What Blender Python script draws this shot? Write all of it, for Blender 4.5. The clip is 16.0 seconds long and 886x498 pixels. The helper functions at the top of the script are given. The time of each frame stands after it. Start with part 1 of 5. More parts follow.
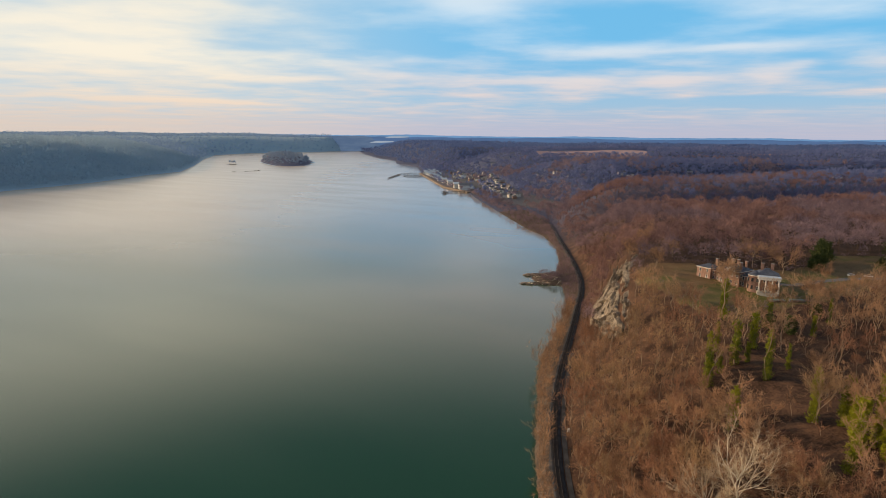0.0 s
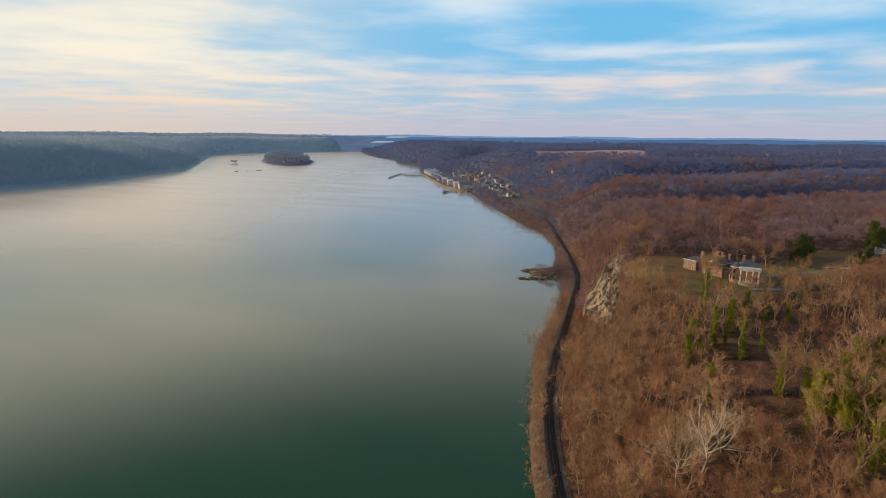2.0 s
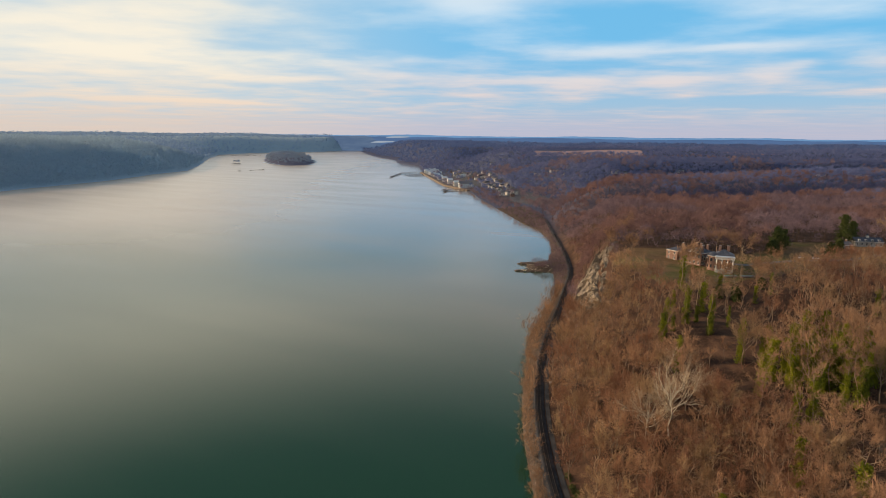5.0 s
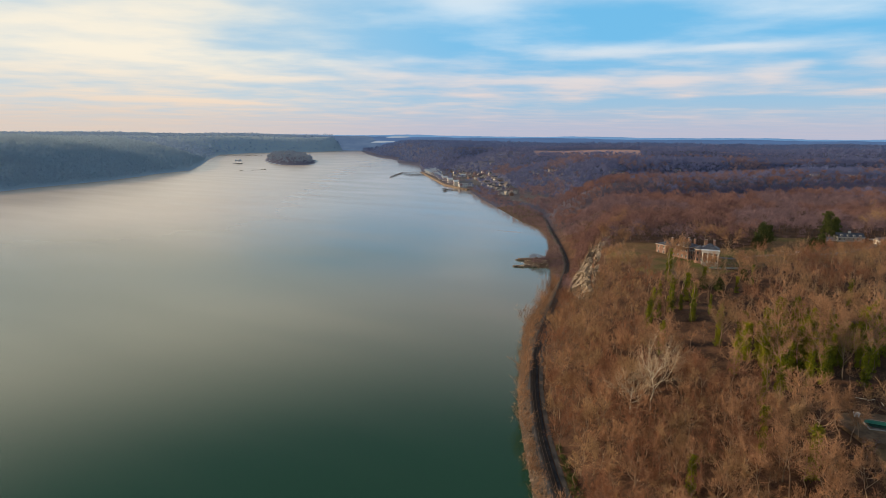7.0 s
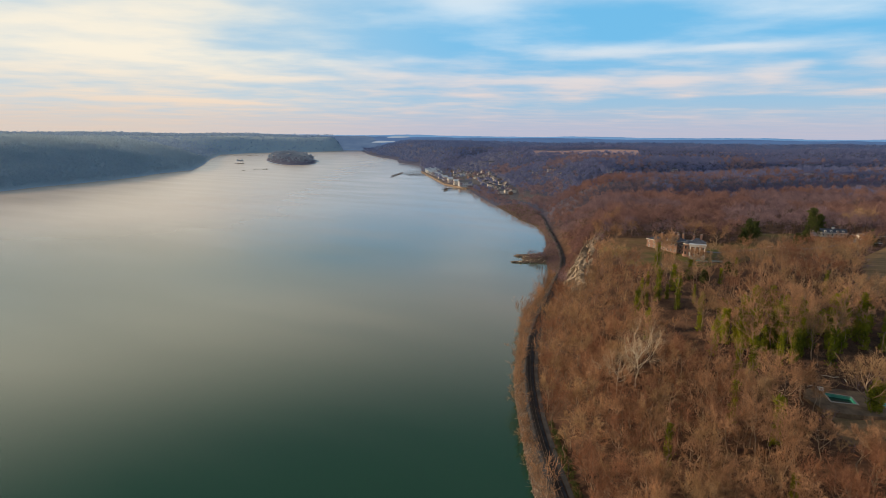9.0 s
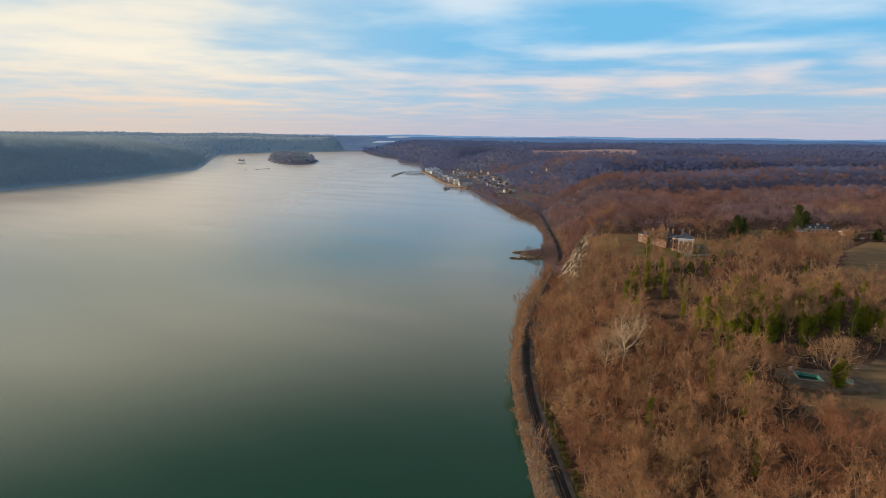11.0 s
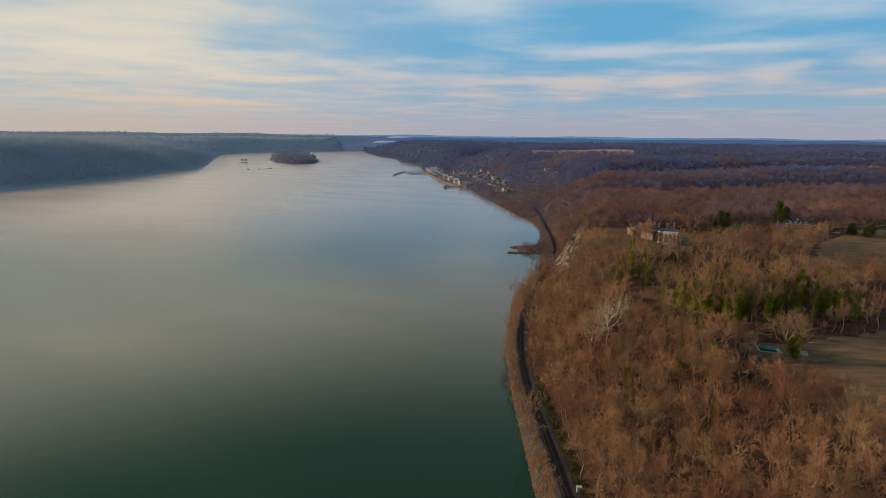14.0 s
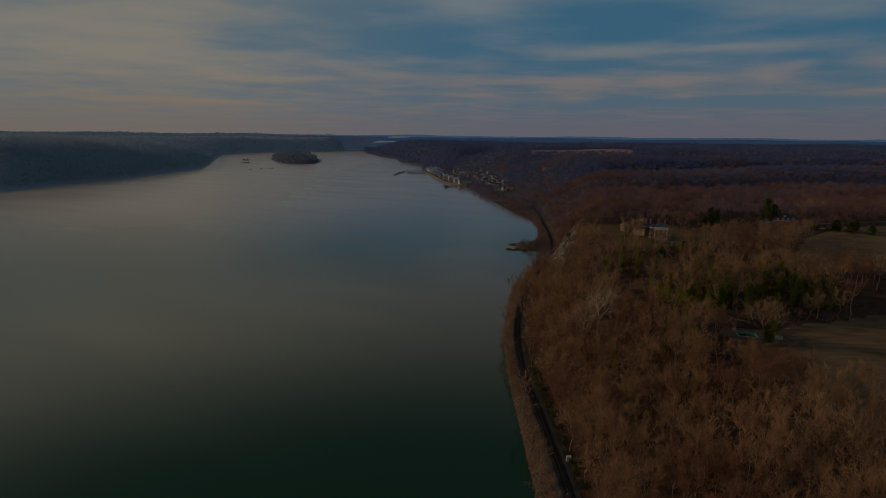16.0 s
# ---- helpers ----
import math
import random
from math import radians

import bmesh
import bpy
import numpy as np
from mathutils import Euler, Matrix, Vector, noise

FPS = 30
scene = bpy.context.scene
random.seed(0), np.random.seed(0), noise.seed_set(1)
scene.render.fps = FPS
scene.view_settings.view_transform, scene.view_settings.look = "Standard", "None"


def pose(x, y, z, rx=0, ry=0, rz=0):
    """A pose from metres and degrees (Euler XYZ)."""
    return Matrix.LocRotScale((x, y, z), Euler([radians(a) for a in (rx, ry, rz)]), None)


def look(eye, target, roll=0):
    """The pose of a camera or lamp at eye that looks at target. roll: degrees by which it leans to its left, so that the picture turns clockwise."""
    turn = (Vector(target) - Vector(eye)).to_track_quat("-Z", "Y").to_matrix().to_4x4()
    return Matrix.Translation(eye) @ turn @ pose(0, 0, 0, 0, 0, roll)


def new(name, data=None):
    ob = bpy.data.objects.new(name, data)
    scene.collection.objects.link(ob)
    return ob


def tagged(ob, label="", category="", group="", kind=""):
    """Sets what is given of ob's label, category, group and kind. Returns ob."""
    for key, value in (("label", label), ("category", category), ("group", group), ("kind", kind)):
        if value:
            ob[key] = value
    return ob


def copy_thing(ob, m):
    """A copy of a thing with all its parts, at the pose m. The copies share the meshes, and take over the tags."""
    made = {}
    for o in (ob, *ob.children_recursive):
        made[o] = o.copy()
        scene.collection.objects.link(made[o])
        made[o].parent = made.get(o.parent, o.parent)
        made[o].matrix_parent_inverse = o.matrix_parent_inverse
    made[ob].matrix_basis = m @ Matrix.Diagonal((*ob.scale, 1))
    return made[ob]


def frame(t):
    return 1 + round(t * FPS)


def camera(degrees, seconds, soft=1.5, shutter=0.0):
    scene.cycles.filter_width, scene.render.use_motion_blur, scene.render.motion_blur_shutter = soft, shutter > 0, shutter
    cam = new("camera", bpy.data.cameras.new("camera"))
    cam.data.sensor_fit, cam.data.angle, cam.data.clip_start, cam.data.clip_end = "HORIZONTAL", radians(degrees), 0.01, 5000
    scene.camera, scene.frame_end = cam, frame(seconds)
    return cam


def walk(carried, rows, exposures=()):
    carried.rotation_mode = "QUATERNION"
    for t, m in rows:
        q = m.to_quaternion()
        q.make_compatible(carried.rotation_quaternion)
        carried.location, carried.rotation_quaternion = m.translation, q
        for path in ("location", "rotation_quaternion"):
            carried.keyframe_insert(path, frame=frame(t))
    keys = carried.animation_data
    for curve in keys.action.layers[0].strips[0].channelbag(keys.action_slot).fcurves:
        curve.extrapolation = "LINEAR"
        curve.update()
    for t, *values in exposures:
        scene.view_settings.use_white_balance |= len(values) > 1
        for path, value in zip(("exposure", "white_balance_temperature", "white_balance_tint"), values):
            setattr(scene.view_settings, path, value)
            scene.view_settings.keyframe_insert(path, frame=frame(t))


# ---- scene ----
# a slow straight flight backwards over the river bank, level, at a steady 10 m/s
SPEED, HEIGHT = 10.0, 130.0
YAW, PITCH, ROLL = radians(1.32), radians(11.13), 0.55
AIM = Vector((-math.sin(YAW) * math.cos(PITCH), math.cos(YAW) * math.cos(PITCH), -math.sin(PITCH)))
cam = camera(75.0, 16.0, soft=0.7)


def stand(t):
    eye = Vector((0.0, -SPEED * t, HEIGHT))
    return (t, look(eye, eye + AIM * 100, ROLL))


FADE = [(0.0, 0.0), (13.3, 0.0), (13.8, -0.24), (14.5, -0.80), (15.0, -1.2), (15.5, -1.68), (16.0, -2.2)]
walk(cam, [stand(t) for t in (0.0, 4.0, 8.0, 12.0, 16.0)], FADE)

# ---- light ----
SUN_TURN, SUN_HEIGHT = radians(-78), radians(15)
world = bpy.data.worlds.new("evening_sky")
scene.world = world
world.use_nodes = True
sun_data = bpy.data.lights.new("sun", "SUN")
sun_data.energy, sun_data.angle, sun_data.color = 4.6, radians(1.5), (1.0, 0.72, 0.44)
sun = new("sun", sun_data)
sun_way = Vector((math.sin(SUN_TURN) * math.cos(SUN_HEIGHT), math.cos(SUN_TURN) * math.cos(SUN_HEIGHT), math.sin(SUN_HEIGHT)))
sun.matrix_world = look(sun_way * 1000, (0, 0, 0))


class Graph:
    """A few short words for wiring shader nodes."""

    def __init__(self, tree):
        self.tree = tree
        tree.nodes.clear()

    def add(self, kind, inputs=(), out=0, **props):
        node = self.tree.nodes.new(kind)
        for key, value in props.items():
            setattr(node, key, value)
        for slot, value in dict(inputs).items():
            if hasattr(value, "is_output"):
                self.tree.links.new(value, node.inputs[slot])
            else:
                node.inputs[slot].default_value = value
        return node.outputs[out] if node.outputs else None

    def math(self, op, a, b=0.0, c=0.0):
        return self.add("ShaderNodeMath", {0: a, 1: b, 2: c}, operation=op)

    def mix(self, fac, a, b, mode="MIX"):
        return self.add("ShaderNodeMixRGB", {0: fac, 1: rgba(a), 2: rgba(b)}, blend_type=mode)

    def ramp(self, v, lo, hi, to_lo=0.0, to_hi=1.0):
        return self.add("ShaderNodeMapRange", {0: v, 1: lo, 2: hi, 3: to_lo, 4: to_hi}, interpolation_type="SMOOTHSTEP")

    def noise(self, vec, scale, detail=4.0, rough=0.55, out=0):
        return self.add("ShaderNodeTexNoise", {"Vector": vec, "Scale": scale, "Detail": detail, "Roughness": rough}, out)

    def scaled(self, vec, x, y, z):
        return self.add("ShaderNodeVectorMath", {0: vec, 1: (x, y, z)}, operation="MULTIPLY")


def rgba(c):
    return c if hasattr(c, "is_output") or len(c) == 4 else (*c, 1.0)


def sky():
    g = Graph(world.node_tree)
    way = g.add("ShaderNodeTexCoord")
    sep = g.tree.nodes.new("ShaderNodeSeparateXYZ")
    g.tree.links.new(way, sep.inputs[0])
    dx, dy, dz = sep.outputs
    # bearing (right positive) and height above the horizon, in degrees
    bear = g.math("MULTIPLY", g.math("ARCTAN2", dx, dy), 57.3)
    lift = g.math("MULTIPLY", g.math("ARCSINE", dz), 57.3)
    base = g.add("ShaderNodeTexSky", sky_type="NISHITA", sun_disc=False, sun_elevation=SUN_HEIGHT, sun_rotation=SUN_TURN,
                 air_density=1.0, dust_density=0.6, ozone_density=2.0)
    clear = g.mix(1.0, base, (0.10, 0.10, 0.10), "MULTIPLY")
    blue = g.mix(g.ramp(lift, 0.0, 9.0), (0.42, 0.58, 0.76), (0.17, 0.55, 0.90))
    clear = g.mix(0.85, clear, blue)
    # thin streaks of cloud on a flat layer overhead
    lay = g.math("ADD", g.math("MAXIMUM", dz, 0.0), 0.05)
    comb = g.tree.nodes.new("ShaderNodeCombineXYZ")
    g.tree.links.new(g.math("DIVIDE", dx, lay), comb.inputs[0])
    g.tree.links.new(g.math("DIVIDE", dy, lay), comb.inputs[1])
    flat = comb.outputs[0]
    broad = g.ramp(g.noise(g.scaled(flat, 0.7, 0.7, 1), 0.9, 3.0, 0.5), 0.25, 0.75)
    streak = g.ramp(g.noise(g.scaled(flat, 1.0, 1.15, 1), 1.4, 5.0, 0.55), 0.22, 0.78)

    def puff(b, e, wb, we):
        p = g.math("POWER", g.math("DIVIDE", g.math("SUBTRACT", bear, b), wb), 2.0)
        q = g.math("POWER", g.math("DIVIDE", g.math("SUBTRACT", lift, e), we), 2.0)
        return g.math("POWER", 2.718, g.math("MULTIPLY", g.math("ADD", p, q), -1.0))

    west = g.ramp(bear, 8.0, -34.0)
    cover = g.math("MULTIPLY_ADD", broad, 0.36, g.math("MULTIPLY", streak, 0.34))
    cover = g.math("MULTIPLY_ADD", west, 0.16, cover)
    for b, e, wb, we, k in CLOUDS:
        cover = g.math("MULTIPLY_ADD", puff(b, e, wb, we), k, cover)
    veil = g.ramp(cover, 0.10, 0.95)
    pale = g.mix(g.ramp(lift, 2.5, 9.5), (0.80, 0.67, 0.63), (0.62, 0.77, 0.89))
    gold = g.mix(g.ramp(lift, 1.0, 7.0), (0.86, 0.68, 0.54), (0.96, 0.88, 0.73))
    cloud = g.mix(g.ramp(bear, 0.0, -24.0), pale, gold)
    clear = g.mix(g.math("MULTIPLY", west, 0.8), clear, (0.58, 0.68, 0.73))
    shown = g.mix(veil, clear, cloud)
    haze = g.mix(west, (0.50, 0.50, 0.62), (0.72, 0.60, 0.52))
    shown = g.mix(g.ramp(lift, 3.2, 0.0, 0.0, 0.85), shown, haze)
    # overhead and behind it grows plainer; the ground's darkness below the horizon
    high = g.mix(west, (0.87, 0.80, 0.78), (1.40, 1.28, 1.06))
    shown = g.mix(g.ramp(lift, 11.0, 17.0), shown, high)
    shown = g.mix(g.ramp(lift, 17.0, 30.0), shown, (0.155, 0.225, 0.30))
    shown = g.mix(g.ramp(lift, -0.5, -4.0), shown, (0.06, 0.06, 0.05))
    back = g.add("ShaderNodeBackground", {0: shown, 1: 1.0})
    g.add("ShaderNodeOutputWorld", {0: back})


# bearing, height, half widths (degrees), weight
CLOUDS = [
    (12.7, 7.7, 5.4, 0.7, 0.50), (23.4, 7.6, 5.1, 0.3, 0.36), (11.1, 4.7, 3.2, 0.8, 0.50), (18.9, 4.9, 3.8, 0.7, 0.50), (20.6, 3.7, 1.8, 0.3, 0.40), (27.2, 5.1, 2.2, 0.8, 0.45), (29.3, 6.0, 1.3, 0.4, 0.30), (34.6, 6.0, 2.5, 0.8, 0.45), (35.2, 3.7, 2.7, 0.3, 0.30),
    (2.9, 5.2, 6.5, 0.5, 0.42), (-6.0, 5.5, 4.9, 0.4, 0.30), (-16.8, 5.0, 8.1, 0.5, 0.30), (1.0, 3.8, 3.8, 0.4, 0.42), (-25.3, 2.8, 8.6, 0.3, 0.35), (-13.7, 6.8, 6.5, 0.3, 0.20), (1.3, 12.9, 4.6, 2.4, 0.60), (-34.3, 7.1, 14.1, 2.6, 0.30),
    (31.8, 10.7, 8.6, 1.1, 0.25), (18.4, 12.4, 6.5, 0.9, 0.20), (-3.8, 8.6, 5.9, 1.5, -0.27), (14.8, 10.1, 10.3, 1.0, -0.25), (-19.9, 8.4, 4.9, 1.6, -0.25), (25.5, 3.1, 11.9, 0.5, -0.35), (27.7, 8.4, 9.7, 0.6, -0.15), (-10.4, 11.4, 5.4, 1.3, -0.15),
]
sky()


# ---- materials ----
def material(name, build):
    mat = bpy.data.materials.new(name)
    mat.use_nodes = True
    g = Graph(mat.node_tree)
    shader = build(g)
    g.add("ShaderNodeOutputMaterial", {0: shader})
    return mat


def place_of(g):
    return g.add("ShaderNodeNewGeometry")


def principled(g, colour, rough=0.8, bump=None, strength=0.3, distance=0.05, **more):
    inputs = {"Base Color": rgba(colour), "Roughness": rough}
    if bump is not None:
        inputs["Normal"] = g.add("ShaderNodeBump", {"Strength": strength, "Distance": distance, "Height": bump})
    inputs.update({k.replace("_", " "): v for k, v in more.items()})
    return g.add("ShaderNodeBsdfPrincipled", inputs)


def blotchy(name, dark, light, size, rough=0.85, fine=6.0, relief=0.03, **more):
    """A surface of two tones, uneven over `size` metres and again over a fine grain."""

    def build(g):
        p = place_of(g)
        a = g.noise(p, 1.0 / size, 3.0)
        b = g.noise(p, fine / size, 5.0, 0.65)
        t = g.math("MULTIPLY_ADD", b, 0.6, g.math("MULTIPLY_ADD", a, 1.3, -0.45))
        tone = g.mix(g.ramp(t, 0.15, 0.85), dark, light)
        return principled(g, tone, rough, b, 0.4, relief, **more)

    return material(name, build)


def cracked(name, dark, light, seam):
    """Weathered rock, split by steep joints into blocks with dark seams."""

    def build(g):
        p = place_of(g)
        bent = g.add("ShaderNodeVectorMath", {0: g.scaled(p, 1.0, 0.9, 0.28), 1: g.scaled(g.noise(p, 0.5, 3.0, out=1), 0.9, 0.9, 0.9)}, operation="ADD")
        split = g.add("ShaderNodeTexVoronoi", {"Vector": bent, "Scale": 0.5}, feature="DISTANCE_TO_EDGE")
        block = g.add("ShaderNodeTexVoronoi", {"Vector": bent, "Scale": 0.5}, out=1)
        grain = g.noise(p, 1.4, 6.0, 0.7)
        t = g.math("MULTIPLY_ADD", grain, 0.8, g.math("MULTIPLY", g.noise(p, 0.16, 3.0), 0.6))
        tone = g.mix(g.ramp(t, 0.4, 0.95), dark, light)
        tone = g.mix(0.25, tone, g.mix(1.0, tone, g.add("ShaderNodeRGBToBW", {0: block}), "MULTIPLY"))
        tone = g.mix(g.ramp(g.math("MULTIPLY_ADD", grain, 0.06, split), 0.03, 0.075, 0.75, 0.0), tone, seam)
        high = g.math("MULTIPLY_ADD", grain, 0.5, g.ramp(split, 0.0, 0.15))
        return principled(g, tone, 0.92, high, 0.9, 0.5)

    return material(name, build)


def water_surface():
    def build(g):
        p = place_of(g)
        swell = g.noise(g.scaled(p, 0.10, 0.25, 1), 1.0, 1.0, 0.5)
        slant = g.add("ShaderNodeVectorRotate", {"Vector": p, "Angle": 0.45}, rotation_type="Z_AXIS")
        calm = g.noise(g.scaled(slant, 0.004, 0.018, 1), 1.0, 2.0, 0.5)
        h = g.math("MULTIPLY", swell, 0.6)
        depth = g.mix(g.noise(p, 0.006, 2.0), (0.004, 0.042, 0.010), (0.006, 0.056, 0.015))
        # the clear green shallows turn silty up the river, sky sheen put into that tone
        where = g.tree.nodes.new("ShaderNodeSeparateXYZ")
        g.tree.links.new(p, where.inputs[0])
        silt_sheen = g.math("MULTIPLY_ADD", g.noise(p, 0.004, 3.0), 500.0, where.outputs[1])
        silt_sheen = g.math("MULTIPLY_ADD", where.outputs[0], 0.35, silt_sheen)
        depth = g.mix(g.ramp(silt_sheen, 580.0, 1150.0), depth, (0.285, 0.235, 0.200))
        # brighter towards the west bank, the gold sky's sheen coloured in
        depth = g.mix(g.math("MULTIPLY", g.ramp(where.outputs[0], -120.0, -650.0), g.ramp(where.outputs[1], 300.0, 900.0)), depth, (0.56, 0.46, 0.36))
        return principled(g, depth, g.math("ADD", g.ramp(where.outputs[0], -130.0, -480.0, 0.0, 0.07), g.ramp(calm, 0.3, 0.7, 0.11, 0.165)), h, g.ramp(where.outputs[1], 200.0, 520.0, 0.05, 0.0), 0.4, IOR=1.56)

    return material("river_water", build)


def land_surface():
    """Leaf litter, lawn, ploughed field and stone by the ground's own cover marks; distance haze is coloured in."""

    def build(g):
        p = place_of(g)
        big, mid, fine = g.noise(p, 0.02, 4.0), g.noise(p, 0.12, 5.0, 0.6), g.noise(p, 1.1, 5.0, 0.65)
        t = g.math("MULTIPLY_ADD", fine, 0.5, g.math("MULTIPLY", mid, 0.6))
        litter = g.mix(g.ramp(t, 0.35, 0.75), (0.026, 0.014, 0.010), (0.145, 0.080, 0.050))
        lawn = g.mix(g.ramp(t, 0.35, 0.75), (0.085, 0.095, 0.024), (0.16, 0.14, 0.045))
        patch = g.ramp(g.math("MULTIPLY_ADD", mid, 0.3, g.noise(p, 0.035, 2.0)), 0.42, 0.72)
        lawn = g.mix(patch, lawn, g.mix(g.ramp(t, 0.35, 0.75), (0.12, 0.072, 0.034), (0.20, 0.125, 0.062)))
        stripes = g.noise(g.scaled(p, 0.05, 0.35, 1), 1.0, 4.0)
        field = g.mix(g.ramp(g.math("MULTIPLY_ADD", stripes, 0.7, g.math("MULTIPLY", big, 0.4)), 0.35, 0.75), (0.150, 0.100, 0.050), (0.275, 0.180, 0.094))
        stubble = g.mix(g.ramp(t, 0.3, 0.8), (0.35, 0.235, 0.235), (0.43, 0.30, 0.30))
        shore = g.mix(g.ramp(t, 0.3, 0.8), (0.052, 0.038, 0.030), (0.150, 0.108, 0.082))
        # pale blue haze of the far bank, put into the ground's colour
        bank_haze = g.mix(g.ramp(t, 0.3, 0.8), (0.30, 0.40, 0.475), (0.36, 0.455, 0.525))
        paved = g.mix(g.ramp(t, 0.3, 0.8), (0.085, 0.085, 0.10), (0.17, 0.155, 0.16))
        # blue haze up the river, put into the ground's colour
        far_haze = g.mix(g.ramp(t, 0.3, 0.8), (0.060, 0.078, 0.145), (0.110, 0.118, 0.190))
        tone = g.mix(g.add("ShaderNodeAttribute", out=2, attribute_name="far_haze"), litter, far_haze)
        for mark, cover in (("bank_haze", bank_haze), ("grass", lawn), ("field", field), ("stubble", stubble), ("shore", shore), ("town", paved)):
            w = g.add("ShaderNodeAttribute", out=2, attribute_name=mark)
            w = g.math("ADD", w, g.math("MULTIPLY_ADD", mid, 0.5, -0.25))
            tone = g.mix(g.ramp(w, 0.35, 0.65), tone, cover)
        return principled(g, tone, 0.95, t, 0.6, 0.25, Specular_IOR_Level=0.2)

    return material("land", build)


def foliage(name, dark, light, size=9.0, rough=0.8, thin=0.0, grain=0.3):
    """Twigs or leaves: each tree a little different, each piece again."""

    def build(g):
        p = place_of(g)
        a = g.noise(p, 1.0 / size, 2.0)
        b = g.noise(p, 0.02, 2.0)
        c = g.add("ShaderNodeNewGeometry", out=8)
        t = g.math("MULTIPLY_ADD", a, 0.9, g.math("MULTIPLY_ADD", b, 0.6, g.math("MULTIPLY_ADD", c, grain, 0.15 - grain / 2)))
        tone = g.mix(g.ramp(t, 0.5, 1.2), dark, light)
        solid = principled(g, tone, rough, Specular_IOR_Level=0.15)
        if not thin:
            return solid
        # sprays of fine twigs let the low sun through
        return g.add("ShaderNodeMixShader", {0: thin, 1: solid, 2: g.add("ShaderNodeBsdfTranslucent", {0: tone})})

    return material(name, build)


WATER = water_surface()
LAND = land_surface()
TWIG = foliage("bare_twigs", (0.145, 0.082, 0.049), (0.500, 0.300, 0.178), thin=0.25)
TWIG_RED = foliage("rusty_twigs", (0.125, 0.062, 0.042), (0.370, 0.192, 0.115), thin=0.25)
# the hill twigs hold a little blue haze in their colour
TWIG_MID = foliage("hill_twigs", (0.100, 0.077, 0.105), (0.330, 0.226, 0.240), 12.0, thin=0.4, grain=0.12)
TWIG_MID_RED = foliage("rusty_hill_twigs", (0.102, 0.065, 0.078), (0.345, 0.203, 0.176), 12.0, thin=0.4, grain=0.12)
# sunlit crowns behind the town: a warmer colour, haze still mixed in
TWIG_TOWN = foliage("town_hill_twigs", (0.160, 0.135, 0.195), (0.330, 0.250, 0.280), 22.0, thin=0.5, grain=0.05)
DARK_BARK = foliage("dark_bark", (0.07, 0.045, 0.035), (0.16, 0.105, 0.075), 5.0)
TWIG_TAN = foliage("tan_twigs", (0.172, 0.108, 0.060), (0.495, 0.330, 0.188), thin=0.25)
# the valleys' blue shade is put into this twig colour
TWIG_SHADE = foliage("shaded_valley_twigs", (0.055, 0.070, 0.160), (0.150, 0.135, 0.226), 14.0, thin=0.3, grain=0.15)
# aerial haze put into the colours, bluer and paler the farther off
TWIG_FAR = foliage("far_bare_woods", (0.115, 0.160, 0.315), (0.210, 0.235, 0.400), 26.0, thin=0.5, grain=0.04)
TWIG_HAZED = foliage("distant_hazed_woods", (0.120, 0.180, 0.370), (0.160, 0.215, 0.390), 90.0, thin=0.5, grain=0.04)
TWIG_WEST = foliage("hazed_west_woods", (0.345, 0.455, 0.545), (0.385, 0.485, 0.565), 60.0, thin=0.5, grain=0.03)
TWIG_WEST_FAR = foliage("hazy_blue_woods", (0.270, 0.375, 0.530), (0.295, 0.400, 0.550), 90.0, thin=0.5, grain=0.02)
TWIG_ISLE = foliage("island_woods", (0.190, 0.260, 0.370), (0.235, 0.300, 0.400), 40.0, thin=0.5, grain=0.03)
BARK = foliage("grey_brown_bark", (0.15, 0.105, 0.072), (0.36, 0.265, 0.185), 5.0)
PALE_BARK = blotchy("white_sycamore_bark", (0.42, 0.36, 0.27), (0.72, 0.66, 0.54), 1.5)
PALE_TWIG = foliage("pale_twigs", (0.36, 0.27, 0.18), (0.58, 0.46, 0.32))
IVY = foliage("ivy_leaves", (0.038, 0.070, 0.010), (0.290, 0.295, 0.020), 6.0, 0.6, thin=0.2)
CONIFER = foliage("conifer_needles", (0.026, 0.046, 0.018), (0.110, 0.125, 0.035), 4.0, 0.7, thin=0.15)
ROCK = cracked("pale_grey_rock", (0.15, 0.112, 0.080), (0.40, 0.325, 0.245), (0.035, 0.025, 0.018))
DARK_ROCK = blotchy("wet_brown_rock", (0.10, 0.075, 0.055), (0.27, 0.20, 0.15), 3.0, 0.8, 6.0, 0.2)
BALLAST = blotchy("dark_ballast", (0.018, 0.018, 0.022), (0.055, 0.055, 0.062), 3.0, 0.95, 20.0, 0.06)
GRAVEL = blotchy("pale_gravel", (0.10, 0.10, 0.105), (0.20, 0.19, 0.18), 6.0, 0.95, 16.0, 0.05)
CINDER = blotchy("cinder_track", (0.030, 0.028, 0.030), (0.075, 0.070, 0.070), 5.0, 0.95, 16.0, 0.05)
TIE = blotchy("creosoted_timber", (0.020, 0.017, 0.016), (0.055, 0.045, 0.040), 0.8)
RAIL = blotchy("rusty_steel", (0.10, 0.065, 0.05), (0.22, 0.17, 0.14), 2.0, 0.45, Metallic=0.8)
BRICK = blotchy("old_red_brick", (0.17, 0.095, 0.072), (0.31, 0.19, 0.15), 1.6, 0.9, 9.0, 0.02)
WHITE = blotchy("white_paint", (0.50, 0.47, 0.43), (0.68, 0.65, 0.60), 2.5, 0.6)
CREAM = blotchy("cream_siding", (0.56, 0.53, 0.50), (0.74, 0.70, 0.65), 3.0, 0.7)
GREY_WALL = blotchy("grey_siding", (0.44, 0.48, 0.53), (0.60, 0.63, 0.67), 3.0, 0.7)
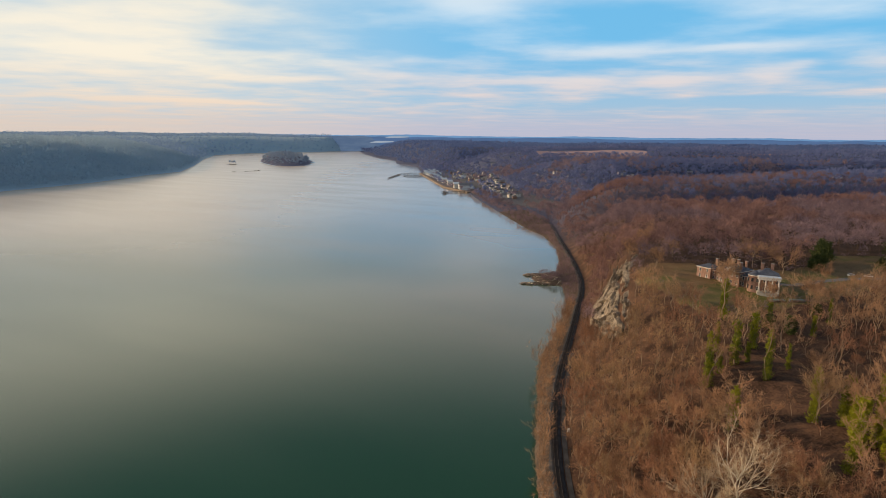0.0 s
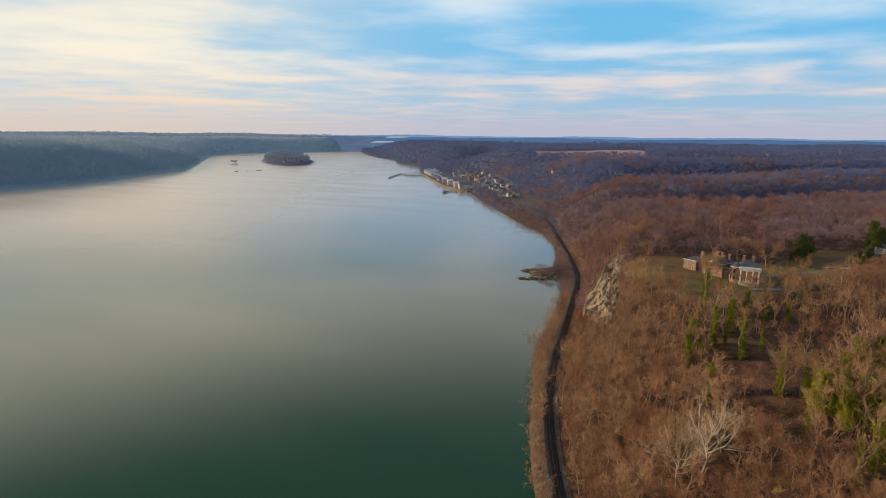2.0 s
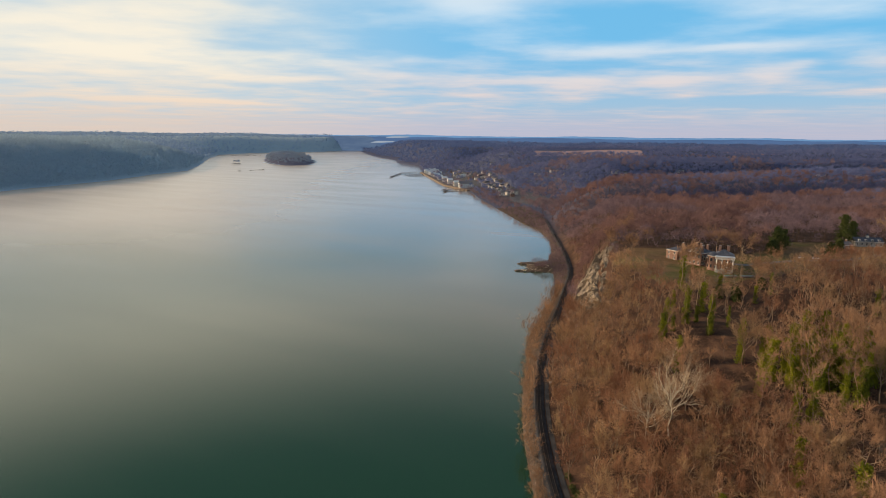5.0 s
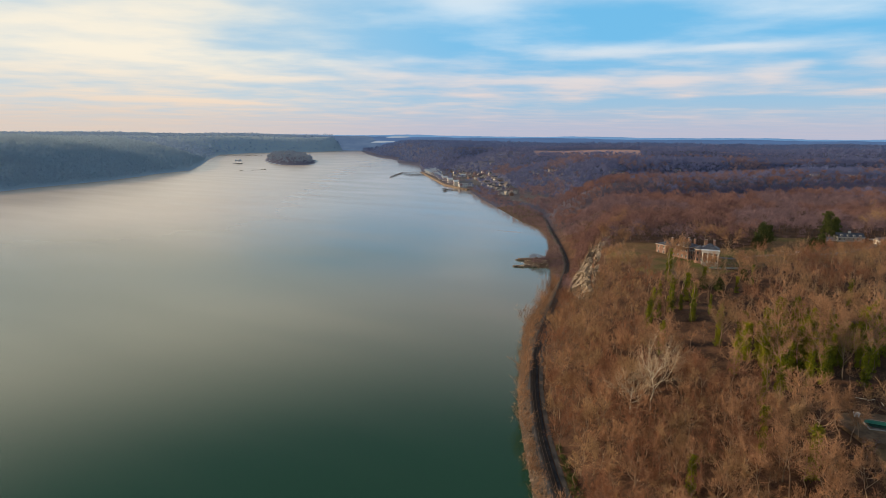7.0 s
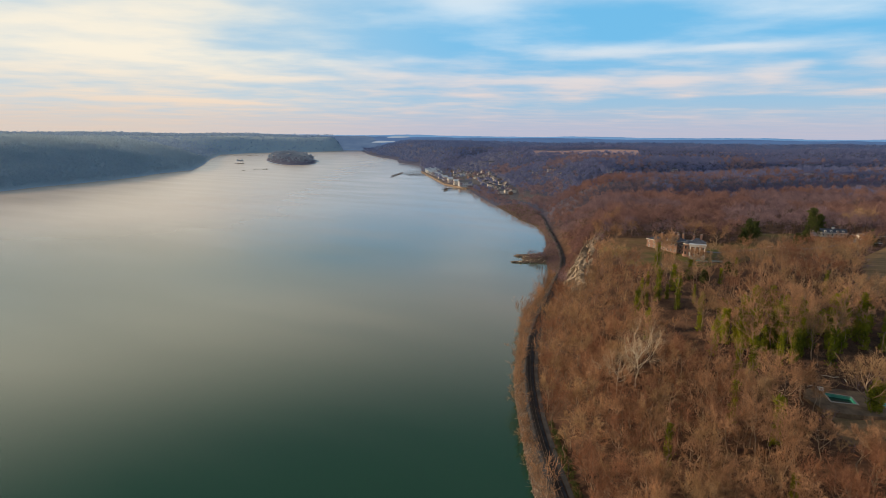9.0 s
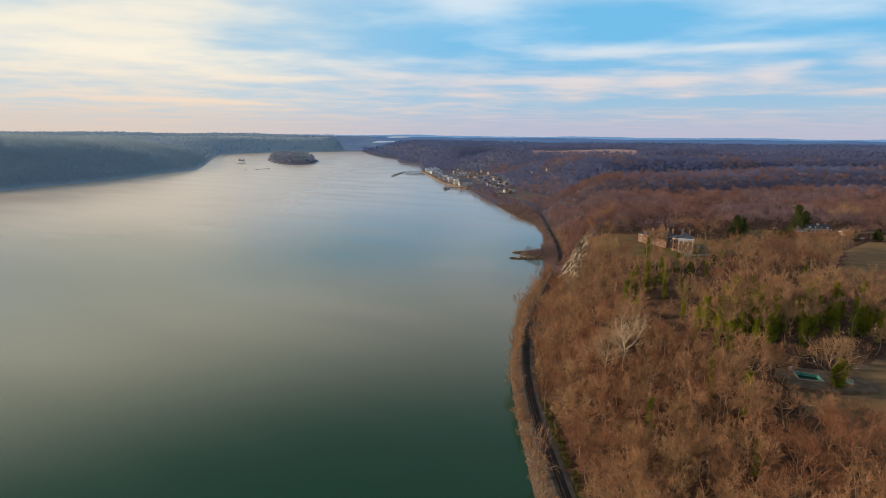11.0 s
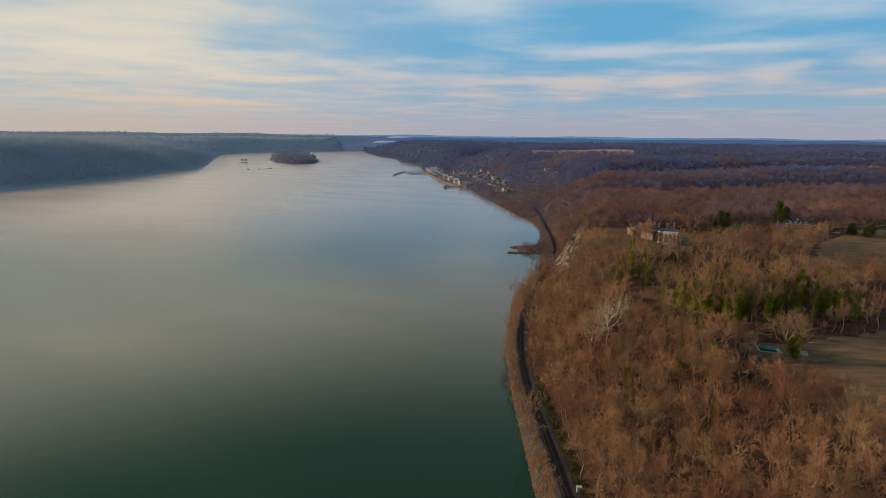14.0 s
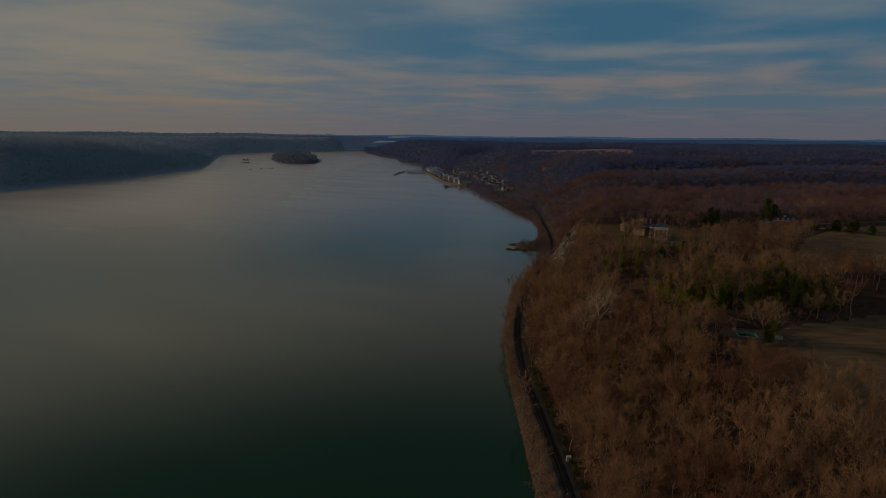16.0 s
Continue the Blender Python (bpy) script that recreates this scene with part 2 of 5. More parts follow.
SLATE = blotchy("dark_slate", (0.038, 0.045, 0.066), (0.090, 0.100, 0.130), 1.5, 0.6)
TIN = blotchy("pale_metal_roof", (0.44, 0.51, 0.59), (0.60, 0.66, 0.72), 4.0, 0.45, Metallic=0.2)
ROOF_BROWN = blotchy("brown_shingles", (0.13, 0.12, 0.125), (0.25, 0.225, 0.22), 2.0)
TEAL = blotchy("faded_teal_paint", (0.03, 0.26, 0.22), (0.10, 0.46, 0.38), 2.5, 0.6)
FRAME_TEAL = blotchy("grey_teal_panel", (0.09, 0.19, 0.17), (0.19, 0.30, 0.27), 2.0, 0.6)
MURK = blotchy("stagnant_water", (0.006, 0.012, 0.012), (0.015, 0.030, 0.026), 3.0, 0.2)
EARTH = blotchy("trodden_earth", (0.095, 0.060, 0.036), (0.21, 0.140, 0.084), 4.0, 0.95)
GLASS = blotchy("dark_window_glass", (0.02, 0.025, 0.03), (0.05, 0.06, 0.07), 3.0, 0.12)
TIMBER = blotchy("weathered_timber", (0.10, 0.075, 0.055), (0.26, 0.20, 0.155), 1.2)
ASPHALT = blotchy("worn_asphalt", (0.045, 0.047, 0.052), (0.10, 0.10, 0.105), 8.0, 0.9)
CAR_WHITE = blotchy("white_car_paint", (0.72, 0.73, 0.74), (0.80, 0.80, 0.80), 2.0, 0.25)
CAR_DARK = blotchy("dark_car_paint", (0.05, 0.06, 0.08), (0.09, 0.10, 0.12), 2.0, 0.25)
RUBBER = blotchy("black_rubber", (0.012, 0.012, 0.012), (0.03, 0.03, 0.03), 0.5)
STONE = blotchy("grey_granite", (0.24, 0.23, 0.22), (0.42, 0.40, 0.37), 2.0)


# ---- meshes ----
def fast_mesh(name, verts, faces, mat, marks=None, smooth=False, normals=None):
    """A mesh from arrays: verts (n, 3) and faces (m, 3 or 4), and normals (n, 3) for leaves and twigs."""
    me = bpy.data.meshes.new(name)
    verts, faces = np.asarray(verts, np.float32), np.asarray(faces, np.int32)
    me.vertices.add(len(verts))
    me.vertices.foreach_set("co", verts.ravel())
    k = faces.shape[1]
    me.loops.add(faces.size)
    me.loops.foreach_set("vertex_index", faces.ravel())
    me.polygons.add(len(faces))
    me.polygons.foreach_set("loop_start", np.arange(0, faces.size, k, dtype=np.int32))
    me.polygons.foreach_set("use_smooth", np.full(len(faces), smooth))
    for key, values in (marks or {}).items():
        me.attributes.new(key, "FLOAT", "POINT").data.foreach_set("value", np.asarray(values, np.float32))
    if normals is not None:
        me.attributes.new("custom_normal", "FLOAT_VECTOR", "POINT").data.foreach_set("vector", np.asarray(normals, np.float32).ravel())
    me.materials.append(mat)
    me.update(calc_edges=True)
    return me


def part(name, bm, mat, parent, label="", smooth=False):
    """Links a bmesh as one mesh object under a thing or a part."""
    me = bpy.data.meshes.new(name)
    for f in bm.faces:
        f.smooth = smooth
    bm.to_mesh(me)
    bm.free()
    me.materials.append(mat)
    ob = new(name, me)
    ob.parent = parent
    return tagged(ob, label)


def thing(name, m, label, category, group="", kind=""):
    ob = new(name)
    ob.matrix_basis = m
    return tagged(ob, label, category, group, kind)


def block(bm, x0, x1, y0, y1, z0, z1, bevel=0.0):
    made = bmesh.ops.create_cube(bm, size=1.0, matrix=Matrix.LocRotScale(((x0 + x1) / 2, (y0 + y1) / 2, (z0 + z1) / 2), None, (x1 - x0, y1 - y0, z1 - z0)))
    if bevel:
        edges = list({e for v in made["verts"] for e in v.link_edges})
        bmesh.ops.bevel(bm, geom=edges, offset=bevel, segments=1, affect="EDGES")
    return bm


def boxed(*sizes, bevel=0.0):
    bm = bmesh.new()
    for s in sizes:
        block(bm, *s, bevel=bevel)
    return bm


def tube(bm, p, q, r0, r1, n=8):
    p, q = Vector(p), Vector(q)
    m = Matrix.Translation((p + q) / 2) @ (q - p).to_track_quat("Z", "Y").to_matrix().to_4x4()
    bmesh.ops.create_cone(bm, cap_ends=True, segments=n, radius1=r0, radius2=r1, depth=(q - p).length, matrix=m)
    return bm


# ---- the lie of the land ----
SHORE_Y = [-5000, -260, -100, 40, 125, 170, 209, 237, 266, 288, 325, 341, 384, 429, 468, 500, 556, 601, 684, 764, 810, 916, 1013, 1151, 1321, 1457, 1652, 1960, 2506, 2700, 2981, 3399, 4000, 5000]
SHORE_X = [60, 36, 33, 31, 30, 31, 33, 37, 42, 44, 52, 58, 72, 86, 92, 94, 99, 110, 120, 116, 102, 85, 71, 50, 28, -33, -66, -124, -166, -290, -310, -479, -650, -850]
RAIL_Y = [-5000, -260, -100, 37, 88, 120, 153, 190, 213, 243, 270, 310, 351, 398, 438, 472, 511, 565, 644, 729, 824, 900, 1000, 1150, 1320, 1500, 2000, 5000]
RAIL_X = [75, 46, 43, 40.8, 38.9, 37.2, 36.9, 38.8, 41.2, 45.6, 51, 61.2, 73, 86.2, 97, 106, 113, 119, 125, 130, 137, 134, 122, 96, 72, 15, -60, -780]
WEST_Y = [-5000, 1247, 1348, 1523, 1791, 1968, 2201, 2939, 3489, 3900, 5000]
WEST_X = [-1060, -1005, -983, -955, -969, -950, -1024, -1291, -1462, -1420, -1420]
FOOT_Y = [-5000, 300, 345, 850, 980, 1080, 1900, 2200, 5000]
FOOT_IN = [10.5, 10.5, 8, 8, 45, 115, 105, 12, 12]
RISE_Y = [-5000, -260, 60, 200, 290, 340, 390, 450, 700, 1000, 1500, 5000]
RISE_W = [110, 105, 100, 84, 56, 40, 34, 44, 85, 130, 210, 320]
TOP_Y = [-5000, 0, 110, 200, 270, 400, 900, 1400, 2000, 3200, 4600, 5000]
TOP_Z = [30, 32, 36, 42.5, 50, 53, 48, 64, 72, 66, 62, 62]


def curve(y, ys, xs):
    """A polyline smoothed a little along y."""
    y = np.asarray(y, float)
    return sum(np.interp(y + d, ys, xs) for d in (-9, -3, 3, 9)) / 4


def smooth01(t):
    t = np.clip(t, 0, 1)
    return t * t * (3 - 2 * t)


def wobble(x, y, s, seed=0.0):
    """A cheap smooth unevenness between -1 and 1, about s metres across."""
    a = np.sin(x / s * 1.9 + seed) * np.cos(y / s * 1.7 + 2.1 * seed)
    b = np.sin((x + y) / s * 1.13 + 3.7 * seed + 1.0) * np.sin((x - y) / s * 2.3 + 0.7)
    return 0.6 * a + 0.4 * b


def line_gap(x, y, pts):
    """Distance of points from a polyline."""
    best = np.full(np.shape(x), 1e9)
    for (ax, ay), (bx, by) in zip(pts, pts[1:]):
        ux, uy = bx - ax, by - ay
        t = np.clip(((x - ax) * ux + (y - ay) * uy) / (ux * ux + uy * uy), 0, 1)
        best = np.minimum(best, np.hypot(x - ax - t * ux, y - ay - t * uy))
    return best


RAVINES = [([(150, 735), (330, 760), (620, 900), (1100, 960)], 34, 60), ([(190, 1060), (420, 1150), (900, 1420), (1700, 1500)], 40, 90),
           ([(-90, 2080), (150, 2620), (900, 2900)], 40, 160), ([(200, 1680), (900, 1720), (1600, 1800)], 24, 130), ([(600, 3300), (2500, 3000)], 30, 220)]
ISLES = [(-850, 2860, 112, 480, 38), (-958, 2470, 18, 26, 4), (88, 522, 17, 22, 4.4), (71, 504, 14, 3.2, 1.8), (77, 536, 13, 5.0, 2.6)]


def land(x, y):
    """Height of the ground over the river at (x, y), arrays or numbers."""
    x, y = np.asarray(x, float), np.asarray(y, float)
    shore, rail = curve(y, SHORE_Y, SHORE_X), curve(y, RAIL_Y, RAIL_X)
    bank = np.clip((x - shore) / np.maximum(rail - 3.5 - shore, 2.0), -1.5, 1) * 4.0
    bank = np.where(x < shore, np.maximum((x - shore) * 0.4, -6), bank)
    inland = x - rail - 4.5 - np.interp(y, FOOT_Y, FOOT_IN) + 8
    t = np.clip(inland / np.interp(y, RISE_Y, RISE_W), 0, 1)
    top = np.interp(y, TOP_Y, TOP_Z)
    rise = np.sin(t * math.pi / 2) ** 1.15
    roll = wobble(x, y, 60) * 1.2 + smooth01((y - 430) / 500) * (wobble(x, y, 210, 1.0) * 9 + wobble(x, y, 900, 2.0) * 8)
    roll = roll + smooth01((y - 2500) / 2000) * wobble(x, y, 700, 4.0) * 8
    gully = 0
    for pts, deep, wide in RAVINES:
        gully = np.maximum(gully, deep * np.exp(-((line_gap(x, y, pts) / wide) ** 2)))
    roll = roll + 12 * np.exp(-(((x - 480) / 320) ** 2) - ((y - 2180) / 240) ** 2)
    east = bank + rise * np.maximum(top - 4 + roll - gully, 2)
    west = curve(y, WEST_Y, WEST_X) - x
    far = np.minimum((y - 3850) - (x + 1480) * 1.15 - 3 * np.maximum(x + 1050, 0), 900)
    over = np.where(west > far, west, far)
    wt = np.clip(over / 420, 0, 1)
    wz = np.where(over < 0, np.maximum(over * 0.1, -6), np.sin(wt * math.pi / 2) * (98 - 30 * smooth01((y - 2300) / 700) + 36 * smooth01((y - 3300) / 600) + wobble(x, y, 330, 2.5) * 10 + wobble(x, y, 110, 5.0) * 3))
    z = np.maximum(east, wz)
    z = z - 4.5 * np.exp(-(((x - 147) / 14) ** 6) - ((y - 108.5) / 8.5) ** 6)
    for cx, cy, rx, ry, h in ISLES:
        tilt = -0.34 if rx > 100 else 0.0
        q = 1 - ((x - cx - tilt * (y - cy)) / rx) ** 2 - ((y - cy) / ry) ** 2
        z = np.maximum(z, np.clip(q * 2.2, -1.5, 1) * h * 0.5)
    return z


def ground_at(x, y):
    return float(land(x, y))


def steps(*spans):
    out = []
    for a, b, d in spans:
        out += list(np.arange(a, b, d))
    return np.array(out + [spans[-1][1]])


def inside(x, y, poly):
    hit = np.zeros(np.shape(x), bool)
    for (ax, ay), (bx, by) in zip(poly, poly[1:] + poly[:1]):
        cross = (ay > y) != (by > y)
        hit ^= cross & (x < (bx - ax) * (y - ay) / (by - ay + 1e-9) + ax)
    return hit


LAWN = [(108, 340), (122, 356), (146, 356), (172, 348), (200, 345), (225, 362), (250, 385), (302, 388), (330, 372), (300, 335), (250, 310), (215, 300), (186, 284), (160, 272), (141, 262), (126, 258), (116, 264), (112, 282), (110, 301), (105, 328)]
FIELD = [(133, 107), (155, 116), (215, 138), (300, 165), (420, 150), (420, -60), (185, -60), (158, 0), (144, 28), (136, 48), (130, 70), (128, 92)]
PASTURE = [(215, 222), (250, 262), (285, 310), (320, 340), (350, 360), (460, 390), (600, 330), (560, 235), (380, 215)]
CLEARING = [(107, 196), (117, 217), (131, 220), (134, 205), (122, 196)]
STUBBLE = [(255, 1880), (430, 1860), (600, 1850), (690, 2150), (480, 2170), (290, 2170)]
STUBBLE_B = [(1020, 2250), (1500, 2180), (1620, 2330), (1150, 2420)]
MEADOW = [(330, 1130), (430, 1150), (430, 1190), (330, 1180)]
WEST_FIELD = [(-1480, 2050), (-1390, 2060), (-1370, 2160), (-1480, 2160)]
TOWN = [(30, 1330), (112, 1050), (175, 1030), (215, 1080), (150, 1330), (120, 1700), (20, 2000), (-120, 1990), (-50, 1650), (-25, 1480)]


def marks_at(x, y, z):
    near = x - curve(y, SHORE_Y, SHORE_X)
    isle = (np.hypot(x + 850 + 0.34 * (y - 2860), (y - 2860) * 0.25) < 135) | (np.hypot(x + 958, y - 2470) < 60)
    grass = inside(x, y, LAWN) | inside(x, y, MEADOW) | inside(x, y, WEST_FIELD)
    # the haze tint grows up the river and covers the far bank
    return {"far_haze": smooth01((y - 560) / 500), "bank_haze": ((x < -0.16 * y - 150) & ~isle) * 1.0, "grass": grass * 1.0, "field": (inside(x, y, FIELD) | inside(x, y, PASTURE)) * 1.0,
            "stubble": (inside(x, y, STUBBLE) | inside(x, y, STUBBLE_B)) * 1.0,
            "shore": ((z < 4.5) & (x < curve(y, RAIL_Y, RAIL_X) - 1) & (near > -60) & (y < 1000)) * 1.0, "town": (inside(x, y, TOWN) & (z < 9)) * 1.0}


def make_ground():
    xs = steps((-4900, -1500, 60), (-1500, -900, 14), (-900, -420, 40), (-420, 20, 14), (20, 150, 3.2), (150, 330, 6), (330, 1000, 20), (1000, 4900, 50))
    ys = steps((-4900, -300, 120), (-300, -60, 12), (-60, 450, 5), (450, 900, 8), (900, 2200, 16), (2200, 4850, 34))
    gx, gy = np.meshgrid(xs, ys)
    gz = land(gx, gy)
    nx = len(xs)
    idx = np.arange(gx.size).reshape(gx.shape)
    quads = np.stack([idx[:-1, :-1], idx[:-1, 1:], idx[1:, 1:], idx[1:, :-1]], -1).reshape(-1, 4)
    quads = quads[gz.ravel()[quads].max(1) > -4]
    used, back = np.unique(quads, return_inverse=True)
    x, y, z = gx.ravel()[used], gy.ravel()[used], gz.ravel()[used]
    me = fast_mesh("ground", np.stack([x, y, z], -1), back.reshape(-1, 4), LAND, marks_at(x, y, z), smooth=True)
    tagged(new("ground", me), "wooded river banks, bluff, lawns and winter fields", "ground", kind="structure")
    bm = bmesh.new()
    bmesh.ops.create_grid(bm, x_segments=1, y_segments=1, size=1, matrix=Matrix.Diagonal((4900, 4875, 1, 1)))
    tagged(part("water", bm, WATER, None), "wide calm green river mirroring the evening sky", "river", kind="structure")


make_ground()


def make_backdrop():
    """Blue ridges at the edge of sight, past all the rest, their haze given off as glow."""
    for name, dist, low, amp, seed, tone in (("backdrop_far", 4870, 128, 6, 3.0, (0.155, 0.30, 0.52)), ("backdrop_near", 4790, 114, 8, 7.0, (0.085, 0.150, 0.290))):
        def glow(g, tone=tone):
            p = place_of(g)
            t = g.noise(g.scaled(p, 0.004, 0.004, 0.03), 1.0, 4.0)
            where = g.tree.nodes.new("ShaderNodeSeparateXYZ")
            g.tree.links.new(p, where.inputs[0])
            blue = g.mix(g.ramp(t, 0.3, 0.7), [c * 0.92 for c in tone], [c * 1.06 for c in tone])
            # greyer and paler towards the low sun, its glare put into the colour
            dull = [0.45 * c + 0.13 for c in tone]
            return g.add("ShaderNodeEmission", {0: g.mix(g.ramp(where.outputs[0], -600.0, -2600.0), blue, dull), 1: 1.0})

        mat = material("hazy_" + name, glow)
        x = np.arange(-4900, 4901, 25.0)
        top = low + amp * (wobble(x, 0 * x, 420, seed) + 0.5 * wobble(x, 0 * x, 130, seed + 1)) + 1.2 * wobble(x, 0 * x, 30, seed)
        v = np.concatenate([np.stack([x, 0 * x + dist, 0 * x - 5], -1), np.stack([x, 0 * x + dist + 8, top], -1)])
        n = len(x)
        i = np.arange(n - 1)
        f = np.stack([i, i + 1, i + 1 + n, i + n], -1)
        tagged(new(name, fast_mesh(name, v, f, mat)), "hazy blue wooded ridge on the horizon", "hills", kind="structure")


make_backdrop()


def far_point():
    """The wooded ridge across the river's bend, ending in a steep point, hazed by its own glow."""
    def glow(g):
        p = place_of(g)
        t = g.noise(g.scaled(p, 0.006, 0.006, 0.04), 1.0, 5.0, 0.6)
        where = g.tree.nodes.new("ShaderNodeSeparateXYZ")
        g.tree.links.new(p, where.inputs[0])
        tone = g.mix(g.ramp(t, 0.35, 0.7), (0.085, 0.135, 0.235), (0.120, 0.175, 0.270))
        # sunward haze: the glow turns paler to the west
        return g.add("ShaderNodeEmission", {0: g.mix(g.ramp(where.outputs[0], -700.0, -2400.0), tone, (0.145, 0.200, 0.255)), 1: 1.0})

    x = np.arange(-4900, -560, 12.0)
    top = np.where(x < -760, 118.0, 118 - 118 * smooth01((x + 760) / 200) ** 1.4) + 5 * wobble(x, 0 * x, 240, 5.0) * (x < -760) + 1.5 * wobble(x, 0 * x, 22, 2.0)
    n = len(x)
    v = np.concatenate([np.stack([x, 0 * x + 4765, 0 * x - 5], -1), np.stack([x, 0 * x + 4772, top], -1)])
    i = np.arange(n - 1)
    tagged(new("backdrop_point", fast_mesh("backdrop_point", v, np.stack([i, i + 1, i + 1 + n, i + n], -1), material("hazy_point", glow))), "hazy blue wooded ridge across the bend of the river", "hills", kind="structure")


far_point()


def far_reach(name, x0, x1, z0, z1, y):
    """A bright reach of the river, seen far off between the ridges: an upright glowing strip."""
    # the sky's reflection on the water is given as emission
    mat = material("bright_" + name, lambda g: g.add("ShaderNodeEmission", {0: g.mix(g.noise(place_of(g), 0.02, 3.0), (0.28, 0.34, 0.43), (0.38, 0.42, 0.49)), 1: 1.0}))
    x = np.linspace(x0, x1, 24)
    t = (x - x0) / (x1 - x0)
    v = np.concatenate([np.stack([x, 0 * x + y, z0 + (z1 - z0) * t * t * 0.5], -1), np.stack([x, 0 * x + y, z0 + (z1 - z0) * np.minimum(1, 0.25 + 1.2 * np.sin(t * 2.6))], -1)])
    i = np.arange(23)
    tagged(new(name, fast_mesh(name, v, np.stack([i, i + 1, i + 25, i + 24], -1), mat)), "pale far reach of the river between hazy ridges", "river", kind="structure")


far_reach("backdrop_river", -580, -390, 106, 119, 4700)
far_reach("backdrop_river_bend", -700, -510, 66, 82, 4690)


# ---- trees ----
class Heap:
    """Triangles gathered as arrays."""

    def __init__(self):
        self.v, self.f, self.n = [], [], 0

    def put(self, v, f):
        self.v.append(np.asarray(v, float))
        self.f.append(np.asarray(f, int) + self.n)
        self.n += len(v)

    def limb(self, p, q, r0, r1, n=3):
        p, q = np.asarray(p, float), np.asarray(q, float)
        d = (q - p) / (np.linalg.norm(q - p) + 1e-9)
        a = np.cross(d, (0.31, 0.83, 0.46))
        a /= np.linalg.norm(a) + 1e-9
        b = np.cross(d, a)
        w = np.arange(n) * 2 * math.pi / n
        ring = np.outer(np.cos(w), a) + np.outer(np.sin(w), b)
        i = np.arange(n)
        j = (i + 1) % n
        self.put(np.concatenate([p + ring * r0, q + ring * r1]), np.concatenate([np.stack([i, j, j + n], -1), np.stack([i, j + n, i + n], -1)]))

    def tube(self, pts, radii, n=3):
        """One bent limb through several points."""
        pts = np.asarray(pts, float)
        rows = []
        for k, p in enumerate(pts):
            d = pts[min(k + 1, len(pts) - 1)] - pts[max(k - 1, 0)]
            d /= np.linalg.norm(d) + 1e-9
            a = np.cross(d, (0.31, 0.83, 0.46))
            a /= np.linalg.norm(a) + 1e-9
            w = np.arange(n) * 2 * math.pi / n
            rows.append(p + (np.outer(np.cos(w), a) + np.outer(np.sin(w), np.cross(d, a))) * radii[k])
        i = np.arange(n)
        j = (i + 1) % n
        f = np.concatenate([np.concatenate([np.stack([i, j, j + n], -1), np.stack([i, j + n, i + n], -1)]) + k * n for k in range(len(pts) - 1)])
        self.put(np.concatenate(rows), f)

    def blades(self, base, tip, width, rng):
        """Thin long triangles from base points to tips."""
        d = tip - base
        side = np.cross(d, rng.normal(size=d.shape))
        side *= (width / 2 / (np.linalg.norm(side, axis=1) + 1e-9))[:, None]
        n = len(base)
        v = np.stack([base - side, base + side, tip], 1).reshape(-1, 3)
        self.put(v, np.arange(3 * n).reshape(-1, 3))

    def arrays(self):
        return np.concatenate(self.v), np.concatenate(self.f)


def brush(seed, tall, spread, limbs=7, twigs=22, twig_w=0.13):
    """A leafless shrub of many stems: (stem, twigs)."""
    rng = np.random.default_rng(seed)
    wood, fine = Heap(), Heap()
    pts = [np.zeros(3)]
    for k in range(3):
        pts.append(pts[-1] + np.array([rng.normal(0, 0.035), rng.normal(0, 0.035), 0.28]) * tall)
    wood.tube(pts, 0.013 * tall * np.linspace(1, 0.16, 4), 3)
    pts = np.array(pts)
    bases, tips = [], []
    for k in range(limbs):
        h = 0.05 + 0.75 * (k + rng.random() * 0.8) / limbs
        q = h / 0.84 * 3
        i = min(int(q), 2)
        root = pts[i] + (pts[i + 1] - pts[i]) * min(q - i, 1)
        turn = k * 2.4 + rng.normal(0, 0.35)
        reach = spread * (1.05 - 0.6 * h) * rng.uniform(0.7, 1.15)
        out = np.array([math.cos(turn), math.sin(turn), 0])
        end = root + out * reach + np.array([0, 0, (tall - root[2]) * rng.uniform(0.5, 0.75)])
        fine.blades(root[None], end[None], np.array([0.012 * tall]), rng)
        bases.append(root + (end - root) * rng.uniform(0.2, 1, (twigs, 1)))
        tips.append(bases[-1] + (out * 0.35 + np.array([0, 0, 0.3]) + rng.normal(0, 0.4, (twigs, 3))) * reach * 0.5)
    base, tip = np.concatenate(bases), np.concatenate(tips)
    fine.blades(base, tip, rng.uniform(0.6, 1.4, len(base)) * twig_w, rng)
    return wood.arrays(), soft(fine.arrays(), (0, 0, tall * 0.35), 0.4, 1.0, seed)


def soft(arrays, heart, rough=0.4, flat=1.0, seed=0):
    """Twigs or leaves that catch the light as one rounded crown about its heart: (verts, faces, normals)."""
    v, f = arrays[0], arrays[1]
    r = np.random.default_rng(seed)
    tri = v[f]
    n = (tri.mean(1) - np.asarray(heart, float)) * (1, 1, flat)
    n /= np.linalg.norm(n, axis=1)[:, None] + 1e-9
    n = n + r.normal(0, rough, n.shape)
    n /= np.linalg.norm(n, axis=1)[:, None] + 1e-9
    face = np.cross(tri[:, 1] - tri[:, 0], tri[:, 2] - tri[:, 0])
    f = np.where(((face * n).sum(1) < 0)[:, None], f[:, ::-1], f)
    out = np.zeros_like(v)
    out[f.ravel()] = np.repeat(n, 3, 0)
    return v, f, out


